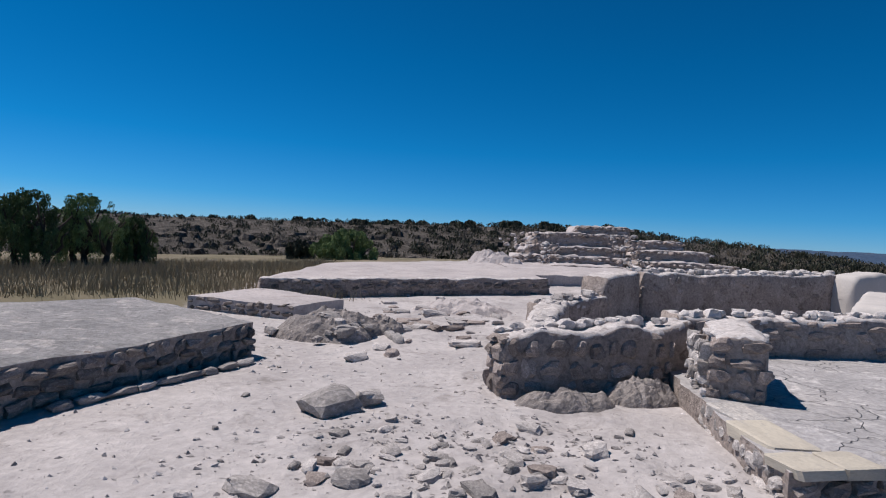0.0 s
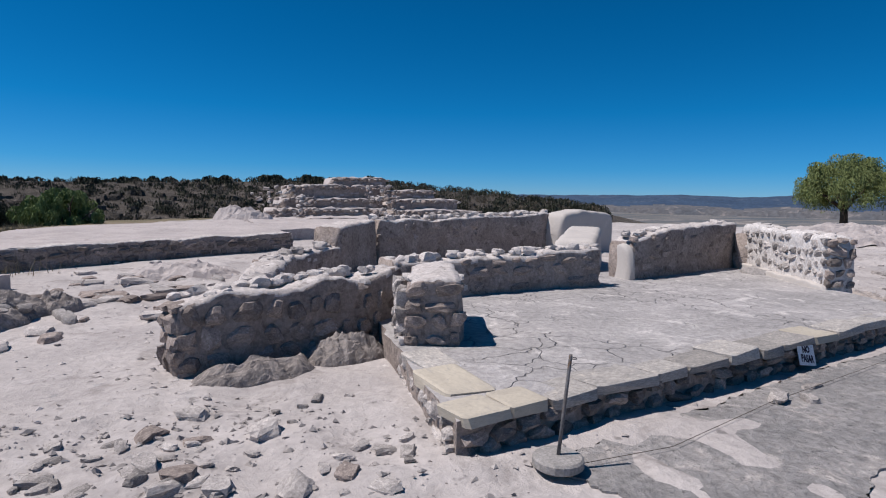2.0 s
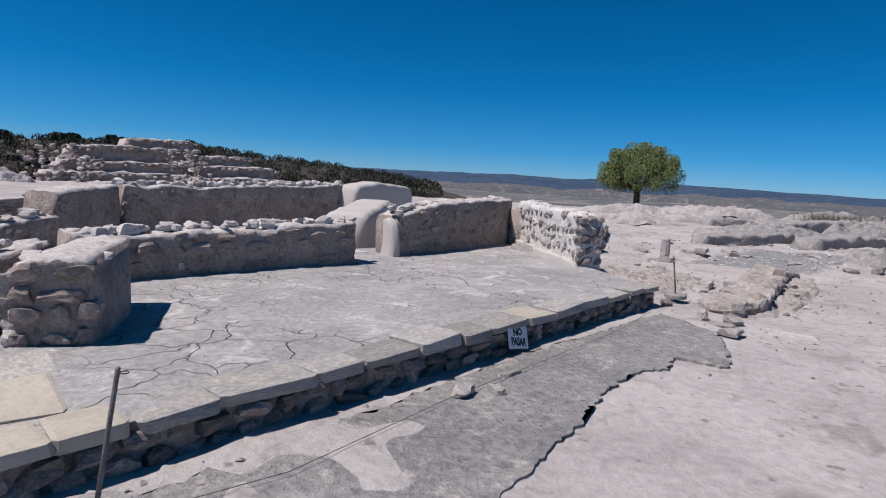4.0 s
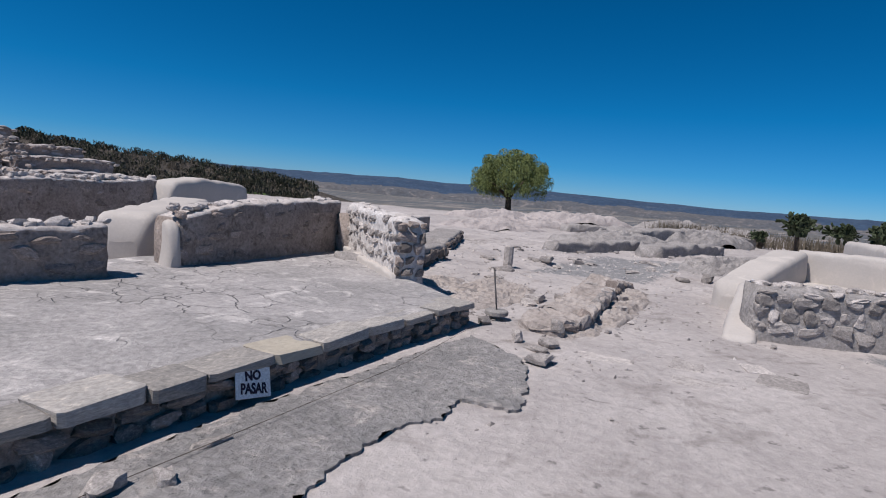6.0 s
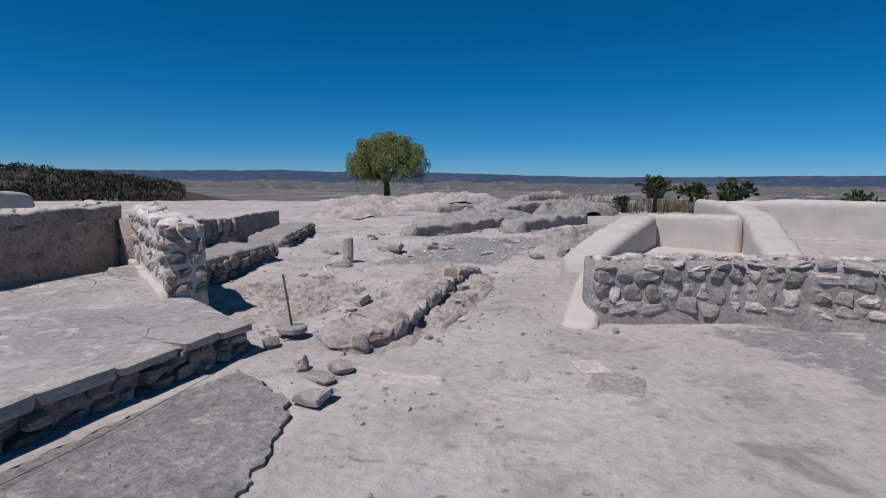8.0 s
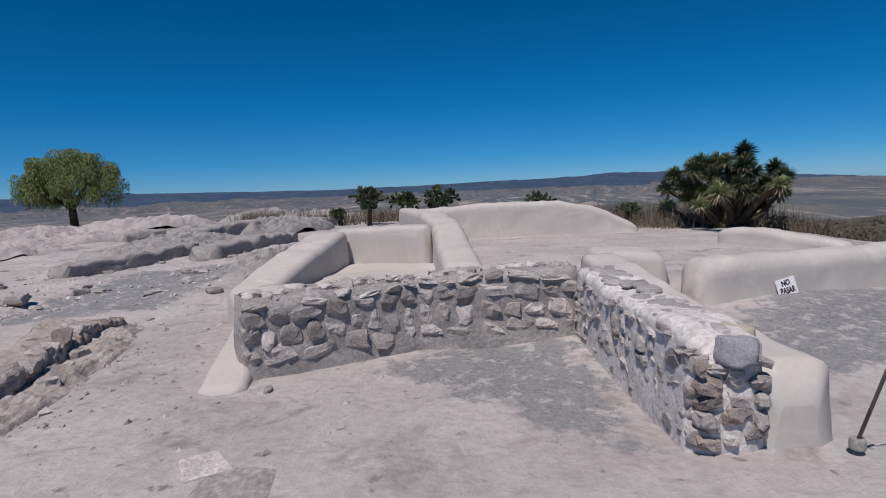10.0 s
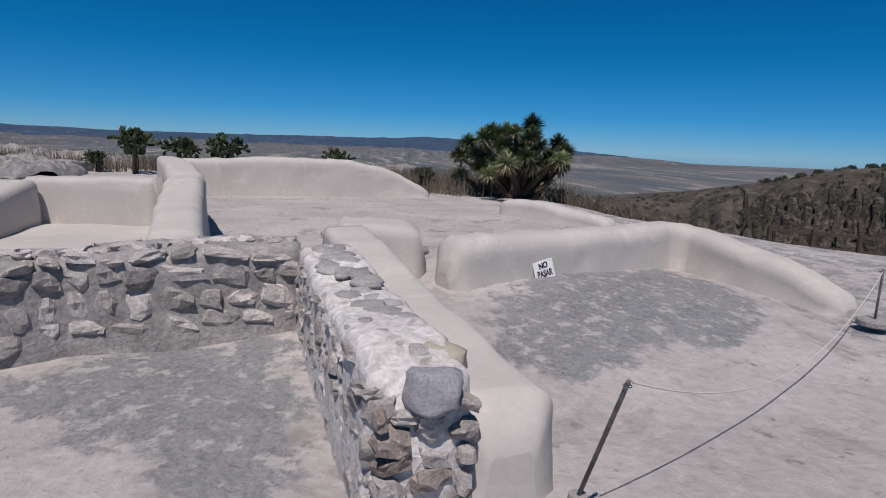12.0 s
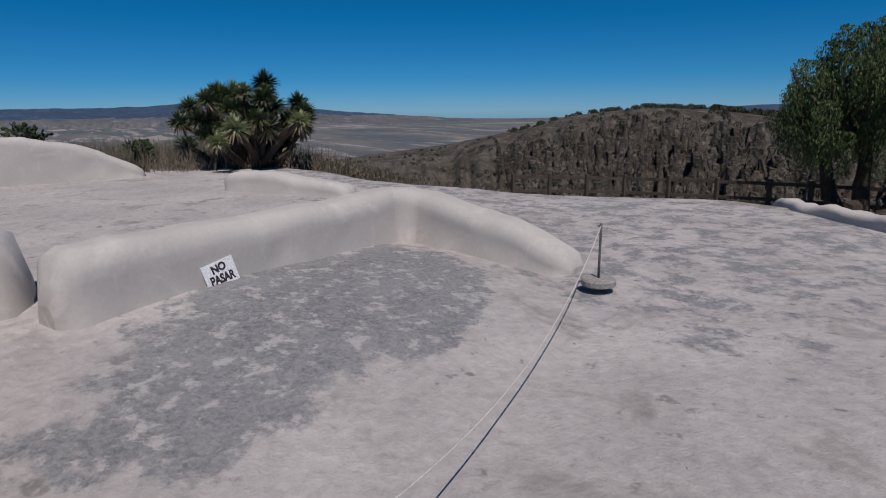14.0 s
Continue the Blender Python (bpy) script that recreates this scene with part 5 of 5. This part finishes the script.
for k in range(170):
    if k < 90:
        x, y = rnd.uniform(0.3, 4.2), rnd.uniform(35.0, 40.5)
        z = max(0.0, (y - 35.3) * 0.40)
    else:
        x, y = rnd.gauss(8.6, 0.7), rnd.uniform(34.8, 40.2)
        z = max(0.0, (y - 34.8) * 0.42) + 0.1
    w = rnd.uniform(0.14, 0.42)
    piece("fallen_stone", (PALES + BROWNS)[k % 18], pose(x, y, z, rnd.uniform(-20, 20), rnd.uniform(-20, 20), rnd.uniform(0, 360)) @ Matrix.Diagonal((w, w * 0.8, w * 0.6, 1)), MOUND)
tagged(MOUND, "stepped mound of grey stone tiers with tumbled edges", "mound")


# ---- plants ----
def limb(bm, a, b, r0, r1, segs=7, bend=0.0, seed=0, n=5):
    """A tapered, slightly crooked limb from a to b."""
    a, b = Vector(a), Vector(b)
    d = b - a
    rot = d.to_track_quat("Z", "Y").to_matrix()
    prev = None
    for k in range(n + 1):
        s = k / n
        c = a + d * s + noise.noise_vector(a * 1.7 + Vector((s * 2.2, seed, 0))) * bend * math.sin(math.pi * s)
        r = r0 + (r1 - r0) * s
        ring = [bm.verts.new(c + rot @ Vector((r * math.cos(q * 2 * math.pi / segs), r * math.sin(q * 2 * math.pi / segs), 0))) for q in range(segs)]
        if prev:
            for j in range(segs):
                bm.faces.new((prev[j], prev[(j + 1) % segs], ring[(j + 1) % segs], ring[j]))
        prev = ring
    bm.faces.new(prev)


def leaf_cloud(name, clumps, count, leaf, droop, mat, parent, seed):
    """A crown of many small hanging leaves gathered in clumps: (x, y, z, radius)."""
    r = np.random.RandomState(seed)
    vol = np.array([c[3] ** 2 for c in clumps])
    pick = r.choice(len(clumps), count, p=vol / vol.sum())
    c = np.array(clumps)[pick]
    d = r.normal(size=(count, 3))
    d /= np.linalg.norm(d, axis=1, keepdims=True)
    rad = c[:, 3:4] * (0.55 + 0.5 * r.rand(count, 1) ** 0.6)
    p = c[:, :3] + d * rad * [1, 1, 0.8]
    p[:, 2] -= droop * r.rand(count) ** 2 * (np.abs(d[:, 2]) < 0.8)
    w = r.normal(size=(count, 3))
    w[:, 2] *= 0.3
    w /= np.linalg.norm(w, axis=1, keepdims=True)
    h = np.stack([r.normal(size=count) * 0.35, r.normal(size=count) * 0.35, -np.ones(count)], 1)
    h /= np.linalg.norm(h, axis=1, keepdims=True)
    size = leaf * (0.6 + 0.8 * r.rand(count, 1))
    quad = np.stack([p - w * size * 0.35, p + w * size * 0.35, p + w * size * 0.2 + h * size * 1.5, p - w * size * 0.2 + h * size * 1.5], 1).reshape(-1, 3)
    me = bpy.data.meshes.new(name)
    me.from_pydata(quad.tolist(), [], np.arange(4 * count).reshape(-1, 4).tolist())
    me.materials.append(mat)
    ob = new(name, me)
    ob.parent = parent
    return ob


def pepper_tree(x, y, z, height, width, trunk_h, mat, label, seed, count=9000, leaf=0.16, stems=1, clump_count=46, droop=0.09, puff=1.0, dome=False):
    b = base("tree", x, y, z)
    r = random.Random(seed)
    bm = bmesh.new()
    clumps = []
    for s in range(stems):
        ox = (s - (stems - 1) / 2) * width * 0.22
        fork = Vector((ox + r.uniform(-0.1, 0.1), r.uniform(-0.1, 0.1), trunk_h))
        limb(bm, (ox * 0.5, 0, -0.3), fork, 0.045 * height, 0.03 * height, 8, 0.15, s)
        for k in range(7):
            a = k * 0.9 + r.uniform(-0.3, 0.3)
            rr = width * 0.36 * r.uniform(0.5, 1.0)
            tip = Vector((ox * 0.6 + rr * math.cos(a), rr * math.sin(a), height * r.uniform(0.55, 0.9)))
            limb(bm, fork, tip, 0.022 * height, 0.006 * height, 6, 0.3, seed + k)
    part("trunk", bm, BARK, b, "dark rough forked trunk", True)
    for k in range(clump_count):
        a, e = r.uniform(0, 6.283), r.uniform(0.0, 1.0)
        zz = trunk_h * 1.1 + (height - trunk_h) * (0.10 + 0.76 * e)
        lim = width / 2 * math.sqrt(max(0.08, 1 - (2 * e - 0.75) ** 2 * 0.62))
        if dome:
            lim = width / 2 * math.sqrt(max(0.05, 1 - 0.95 * e ** 2.2)) * r.uniform(0.88, 1.0)
        rr = lim * r.uniform(0.25, 0.86) ** (0.6 if dome else 1.0)
        clumps.append((rr * math.cos(a), rr * math.sin(a), zz, width * r.uniform(0.055, 0.115) * puff))
    leaf_cloud("crown", clumps, count, leaf, height * droop, mat, b, seed)
    return tagged(b, label, "tree")


lone = float(ground_z(51.0, 38.7))
pepper_tree(51.0, 38.7, lone, 6.0 - lone, 9.6, (1.5 - lone) / 1.1, LEAF_OLIVE, "lone pepper tree with a rounded olive-green crown", 3, 62000, 0.075, 1, 150, 0.10, 0.66, True)
for k, (az, dist, hgt, wid) in enumerate([(-43.5, 24, 3.3, 3.0), (-39.0, 24, 3.4, 2.6), (-35.0, 25, 3.4, 2.9), (-31.5, 26, 2.7, 2.0)]):
    x, y = -0.93 + dist * math.sin(radians(az)), -0.28 + dist * math.cos(radians(az))
    pepper_tree(x, y, float(ground_z(x, y)) - 0.5, hgt, wid, hgt * 0.30, LEAF_DEEP if k % 2 else LEAF_GREEN, "green pepper tree with slender dark stems in dry grass", 10 + k, 22000, 0.036, 3, 80, 0.20, 0.62)
for k, (az, dist, z, hgt, wid) in enumerate([(-13.0, 40, -1.6, 3.4, 5.0), (-17.5, 42, -1.9, 2.8, 2.4)]):
    x, y = -0.93 + dist * math.sin(radians(az)), -0.28 + dist * math.cos(radians(az))
    pepper_tree(x, y, z, hgt, wid, 0.7, LEAF_GREEN if k == 0 else LEAF_DARK, "broad green bushy tree beyond the terrace", 20 + k, 30000, 0.075, 1, 80, 0.1, 0.8)
pepper_tree(8.81 + 16.5 * math.sin(radians(157.5)), -1.44 + 16.5 * math.cos(radians(157.5)), -0.85, 4.4, 4.4, 1.2, LEAF_DEEP, "leaning green pepper tree at the fence", 30, 70000, 0.036, 3, 130, 0.19, 0.62)


def blades(name, pts, mat, label, seed, hgt=(0.3, 0.7), wid=0.012, per=9, spread_r=0.18, category="grass"):
    """Tufts of thin upright blades at the given places."""
    r = np.random.RandomState(seed)
    p = np.repeat(np.array(pts), per, 0)
    n = len(p)
    p[:, :2] += r.normal(size=(n, 2)) * spread_r
    h = hgt[0] + (hgt[1] - hgt[0]) * r.rand(n, 1)
    tip = np.concatenate([r.normal(size=(n, 2)) * 0.22, np.ones((n, 1))], 1) * h
    a = r.rand(n) * 6.283
    w = np.stack([np.cos(a), np.sin(a), 0 * a], 1) * wid
    tri = np.stack([p - w, p + w, p + tip * 0.6 + w * 0.7, p + tip], 1).reshape(-1, 3)
    me = bpy.data.meshes.new(name)
    me.from_pydata(tri.tolist(), [], np.arange(4 * n).reshape(-1, 4).tolist())
    me.materials.append(mat)
    return tagged(new(name, me), label, category, kind="stuff")


def scatter(n, az0, az1, r0, r1, seed, cx=CX, cy=CY, zf=ground_z):
    r = np.random.RandomState(seed)
    a = np.radians(az0 + (az1 - az0) * r.rand(n))
    d = r0 + (r1 - r0) * r.rand(n)
    x, y = cx + d * np.sin(a), cy + d * np.cos(a)
    return np.stack([x, y, zf(x, y)], 1)


blades("dry_grass", scatter(2600, -58, -14, 13.5, 34, 1, -0.9, -0.3), GRASS, "tall straw-coloured dry grass under the trees", 1, (0.10, 0.42), 0.008, 12, 0.4)
blades("dry_brush", scatter(1000, 92, 123, 18.5, 30, 2), DRYSHRUB, "grey-brown dry brush along the site's edge", 2, (0.25, 0.95), 0.010, 14, 0.3, "brush")
blades("dry_brush", scatter(900, 118, 160, 33, 60, 3), DRYSHRUB, "grey-brown dry brush on the slope below the fence", 3, (0.5, 1.2), 0.03, 10, 0.4, "brush")
blades("dry_brush", scatter(800, 60, 92, 27, 36, 4), DRYSHRUB, "dry brush round the cacti", 4, (0.3, 0.9), 0.02, 10, 0.3, "brush")


def shrubs(name, pts, mat, label, seed, size, count, leaf):
    r = np.random.RandomState(seed)
    cl = [(x, y, z + s * 0.35, s) for (x, y, z), s in zip(pts, size[0] + (size[1] - size[0]) * r.rand(len(pts)) ** 2)]
    ob = leaf_cloud(name, cl, count, leaf, 0.0, mat, None, seed)
    return tagged(ob, label, "shrubs", kind="stuff")


def polar_height(f, cx, cy):
    return lambda x, y: f(x, y, np.degrees(np.arctan2(x - cx, y - cy)), np.hypot(x - cx, y - cy))


nz = polar_height(north_ridge_z, 0, 0)
shrubs("hillside_scrub", scatter(1500, -70, 34, 60, 112, 5, 0, 0, nz), LEAF_DARK, "dark scrub covering the rocky hillside", 5, (0.4, 1.3), 110000, 0.19)
shrubs("hillside_brush", scatter(1600, -70, 34, 58, 108, 45, 0, 0, nz), DRYSHRUB, "grey-brown leafless brush on the hillside", 45, (0.3, 1.0), 80000, 0.15)
shrubs("ridge_trees", scatter(26, -40, 12, 99, 106, 6, 0, 0, nz), LEAF_DARK, "small dark trees along the ridge line", 6, (0.7, 1.3), 6000, 0.3)
sz = polar_height(south_hill_z, 8.8, -1.4)
shrubs("hill_scrub", scatter(700, 112, 170, 55, 100, 7, 8.8, -1.4, sz), LEAF_DARK, "low scrub on the cliffs of the hill", 7, (0.3, 1.1), 50000, 0.2)
shrubs("hilltop_scrub", scatter(120, 128, 170, 100, 112, 8, 8.8, -1.4, sz), LEAF_DARK, "dark scrub trees along the hilltop", 8, (0.6, 1.6), 40000, 0.2)
shrubs("plain_scrub", scatter(900, 22, 60, 60, 200, 9, 8, 0), LEAF_GREEN, "green scrub on the slope below the site", 9, (0.8, 2.2), 30000, 0.6)


shrubs("edge_scrub", scatter(560, 93, 124, 18.5, 36, 21), DRYSHRUB, "twiggy grey-brown scrub along the site's edge", 21, (0.25, 0.75), 90000, 0.05)
shrubs("edge_scrub", scatter(100, 93, 124, 20, 34, 22), LEAF_DARK, "dark green scrub along the site's edge", 22, (0.2, 0.55), 16000, 0.06)


def spires(name, pts, mat, label, seed, high, wide):
    """Weathered upright rock columns on a cliff, as one mass."""
    r = random.Random(seed)
    bm = bmesh.new()
    for x, y, z in pts:
        h, w = r.uniform(*high), r.uniform(*wide)
        m = pose(x, y, z + h * 0.06, r.uniform(-12, 12), r.uniform(-12, 12), r.uniform(0, 180)) @ Matrix.Diagonal((w, w * 0.8, h, 1))
        res = bmesh.ops.create_cone(bm, cap_ends=True, segments=6, radius1=0.6, radius2=0.3, depth=1.0, matrix=m)
        for v in res["verts"]:
            v.co += noise.noise_vector(v.co * 0.9) * 0.35
    return tagged(part(name, bm, mat), label, "rock", kind="stuff")


spires("rock_columns", [p for p in scatter(800, 127, 168, 60, 84, 31, 8.8, -1.4, sz)], CLIFF, "weathered rock columns of the cliff", 31, (1.4, 3.8), (0.6, 1.7))
spires("rock_columns", [p for p in scatter(260, -60, 24, 66, 90, 32, 0, 0, nz)], SCRUB, "dark rock outcrops on the hillside", 32, (0.5, 1.3), (0.8, 2.4))


def yucca(x, y, z, height, width, heads, label, seed):
    b = base("yucca", x, y, z)
    r = random.Random(seed)
    tips = []
    for k in range(heads):
        a, e = k * 2.399, (k + 0.5) / heads
        rr = width / 2 * math.sqrt(1 - (e * 0.9) ** 2) * r.uniform(0.4, 0.9)
        tip = Vector((rr * math.cos(a), rr * math.sin(a), height * (0.30 + 0.55 * e + r.uniform(-0.10, 0.10))))
        trunk = bmesh.new()
        limb(trunk, (r.uniform(-0.2, 0.2), r.uniform(-0.2, 0.2), -0.2), tip, 0.14, 0.07, 6, 0.25, k)
        part("stem", trunk, BARK, b)
        tips.append(tip)
    for tip in tips:
        rad = r.uniform(0.34, 0.50)
        green = YUCCA_PALE if r.random() < 0.18 else YUCCA
        for nm, mat, n, lo, hi in (("leaf_rosette", green, 190, -0.35, 1.0), ("dead_leaf_skirt", YUCCA_DRY, 34, -0.95, -0.3)):
            bm = bmesh.new()
            for k in range(n):
                a, s = r.uniform(0, 6.283), r.uniform(lo, hi)
                c = math.sqrt(max(0, 1 - s * s))
                d = Vector((c * math.cos(a), c * math.sin(a), s))
                w = d.cross(Vector((0, 0, 1))).normalized() * 0.020
                L = rad * r.uniform(0.8, 1.1)
                p0 = tip + d * 0.05
                p1, p2 = tip + d * L * 0.6 + Vector((0, 0, -0.01)), tip + d * L + Vector((0, 0, -0.05))
                vs = [bm.verts.new(q) for q in (p0 - w * 0.7, p0 + w * 0.7, p1 + w, p2, p1 - w)]
                bm.faces.new(vs)
            part(nm, bm, mat, b, "pale dry drooping leaves" if mat is YUCCA_DRY else "")
    return tagged(b, label, "yucca")


yucca(25.9, -5.55, float(ground_z(25.9, -5.55)), 2.5, 4.9, 37, "large branching yucca with spiky green rosettes", 1)
yucca(24.2, -11.5, float(ground_z(24.2, -11.5)) - 0.2, 1.0, 0.5, 2, "small dark yucca among dry brush", 2)

PAD_ME = []
for k in range(3):
    bm = bmesh.new()
    bmesh.ops.create_icosphere(bm, subdivisions=2, radius=0.5)
    for v in bm.verts:
        v.co = Vector((v.co.x * (0.85 + 0.25 * v.co.z), v.co.y * 0.15, v.co.z + 0.5))
        v.co += noise.noise_vector(v.co * 2 + Vector((k, 0, 0))) * 0.03
    me = bpy.data.meshes.new("pad")
    bm.to_mesh(me)
    bm.free()
    me.materials.append(PAD)
    me.polygons.foreach_set("use_smooth", [True] * len(me.polygons))
    PAD_ME.append(me)


def prickly_pear(x, y, z, height, width, label, seed, stalk=0.6):
    b = base("prickly_pear", x, y, z)
    r = random.Random(seed)
    tr = bmesh.new()
    limb(tr, (0, 0, -0.3), (0.05, 0, stalk), 0.12, 0.09, 7, 0.1, seed)
    part("trunk", tr, BARK, b)
    count = [0]

    def grow(m, size, level):
        count[0] += 1
        ob = piece("pad", r.choice(PAD_ME), m @ Matrix.Diagonal((size, size, size * 1.25, 1)), b)
        if level and count[0] < 260:
            for _ in range(r.choice((2, 2, 3))):
                grow(m @ pose(r.uniform(-0.25, 0.25) * size, 0, size * 1.1, r.uniform(-45, 45), r.uniform(-55, 55), r.uniform(-70, 70)), size * r.uniform(0.82, 1.0), level - 1)

    for k in range(8):
        a = k * 0.785 + r.uniform(-0.3, 0.3)
        grow(pose(0.16 * width * math.cos(a), 0.16 * width * math.sin(a), stalk * 0.9, r.uniform(-10, 10), 32 * math.cos(a), 0) @ pose(0, 0, 0, 0, 0, r.uniform(0, 180)), height * 0.115, 4 if k % 2 else 3)
    return tagged(b, label, "cactus")


prickly_pear(32.0, 7.7, 0.1, 2.2, 1.7, "tall dark green prickly pear cactus behind the adobe wall", 1, 0.7)
prickly_pear(33.0, 6.0, 0.2, 1.9, 2.2, "bushy dark green prickly pear cactus", 2, 0.4)
prickly_pear(33.5, 4.7, 0.1, 2.2, 2.0, "bushy prickly pear cactus with upright pads", 3, 0.5)
prickly_pear(33.0, 9.4, 0.1, 1.2, 1.2, "low prickly pear cactus", 4, 0.2)
prickly_pear(33.8, 0.0, 0.0, 1.7, 2.2, "low spreading prickly pear behind the far wall", 5, 0.4)
prickly_pear(27.5, -2.9, 0.0, 1.2, 1.0, "small prickly pear among dry brush", 6, 0.3)

# stumps and boulders in the shade of the tree
for k, (az, dist, w, h) in enumerate([(154.2, 15.6, 0.4, 0.45), (155.8, 15.4, 0.35, 0.4), (158.0, 15.2, 0.45, 0.4), (160.5, 14.6, 0.4, 0.4), (156.8, 15.2, 0.4, 0.9), (159.3, 15.0, 0.6, 0.8)]):
    x, y = 8.81 + dist * math.sin(radians(az)), -1.44 + dist * math.cos(radians(az))
    ob = new("boulder" if k < 4 else "tree_stump", BROWNS[k] if k < 4 else stone_mesh("tree_stump", BARK, 120 + k, 0.4))
    ob.matrix_basis = pose(x, y, float(ground_z(x, y)) + h * 0.4, 0, 0, k * 40) @ Matrix.Diagonal((w, w * 0.9, h, 1))
    tagged(ob, "grey boulder in the shade under the tree" if k < 4 else "dark tree stump beside the leaning trunk", "boulder" if k < 4 else "stump")
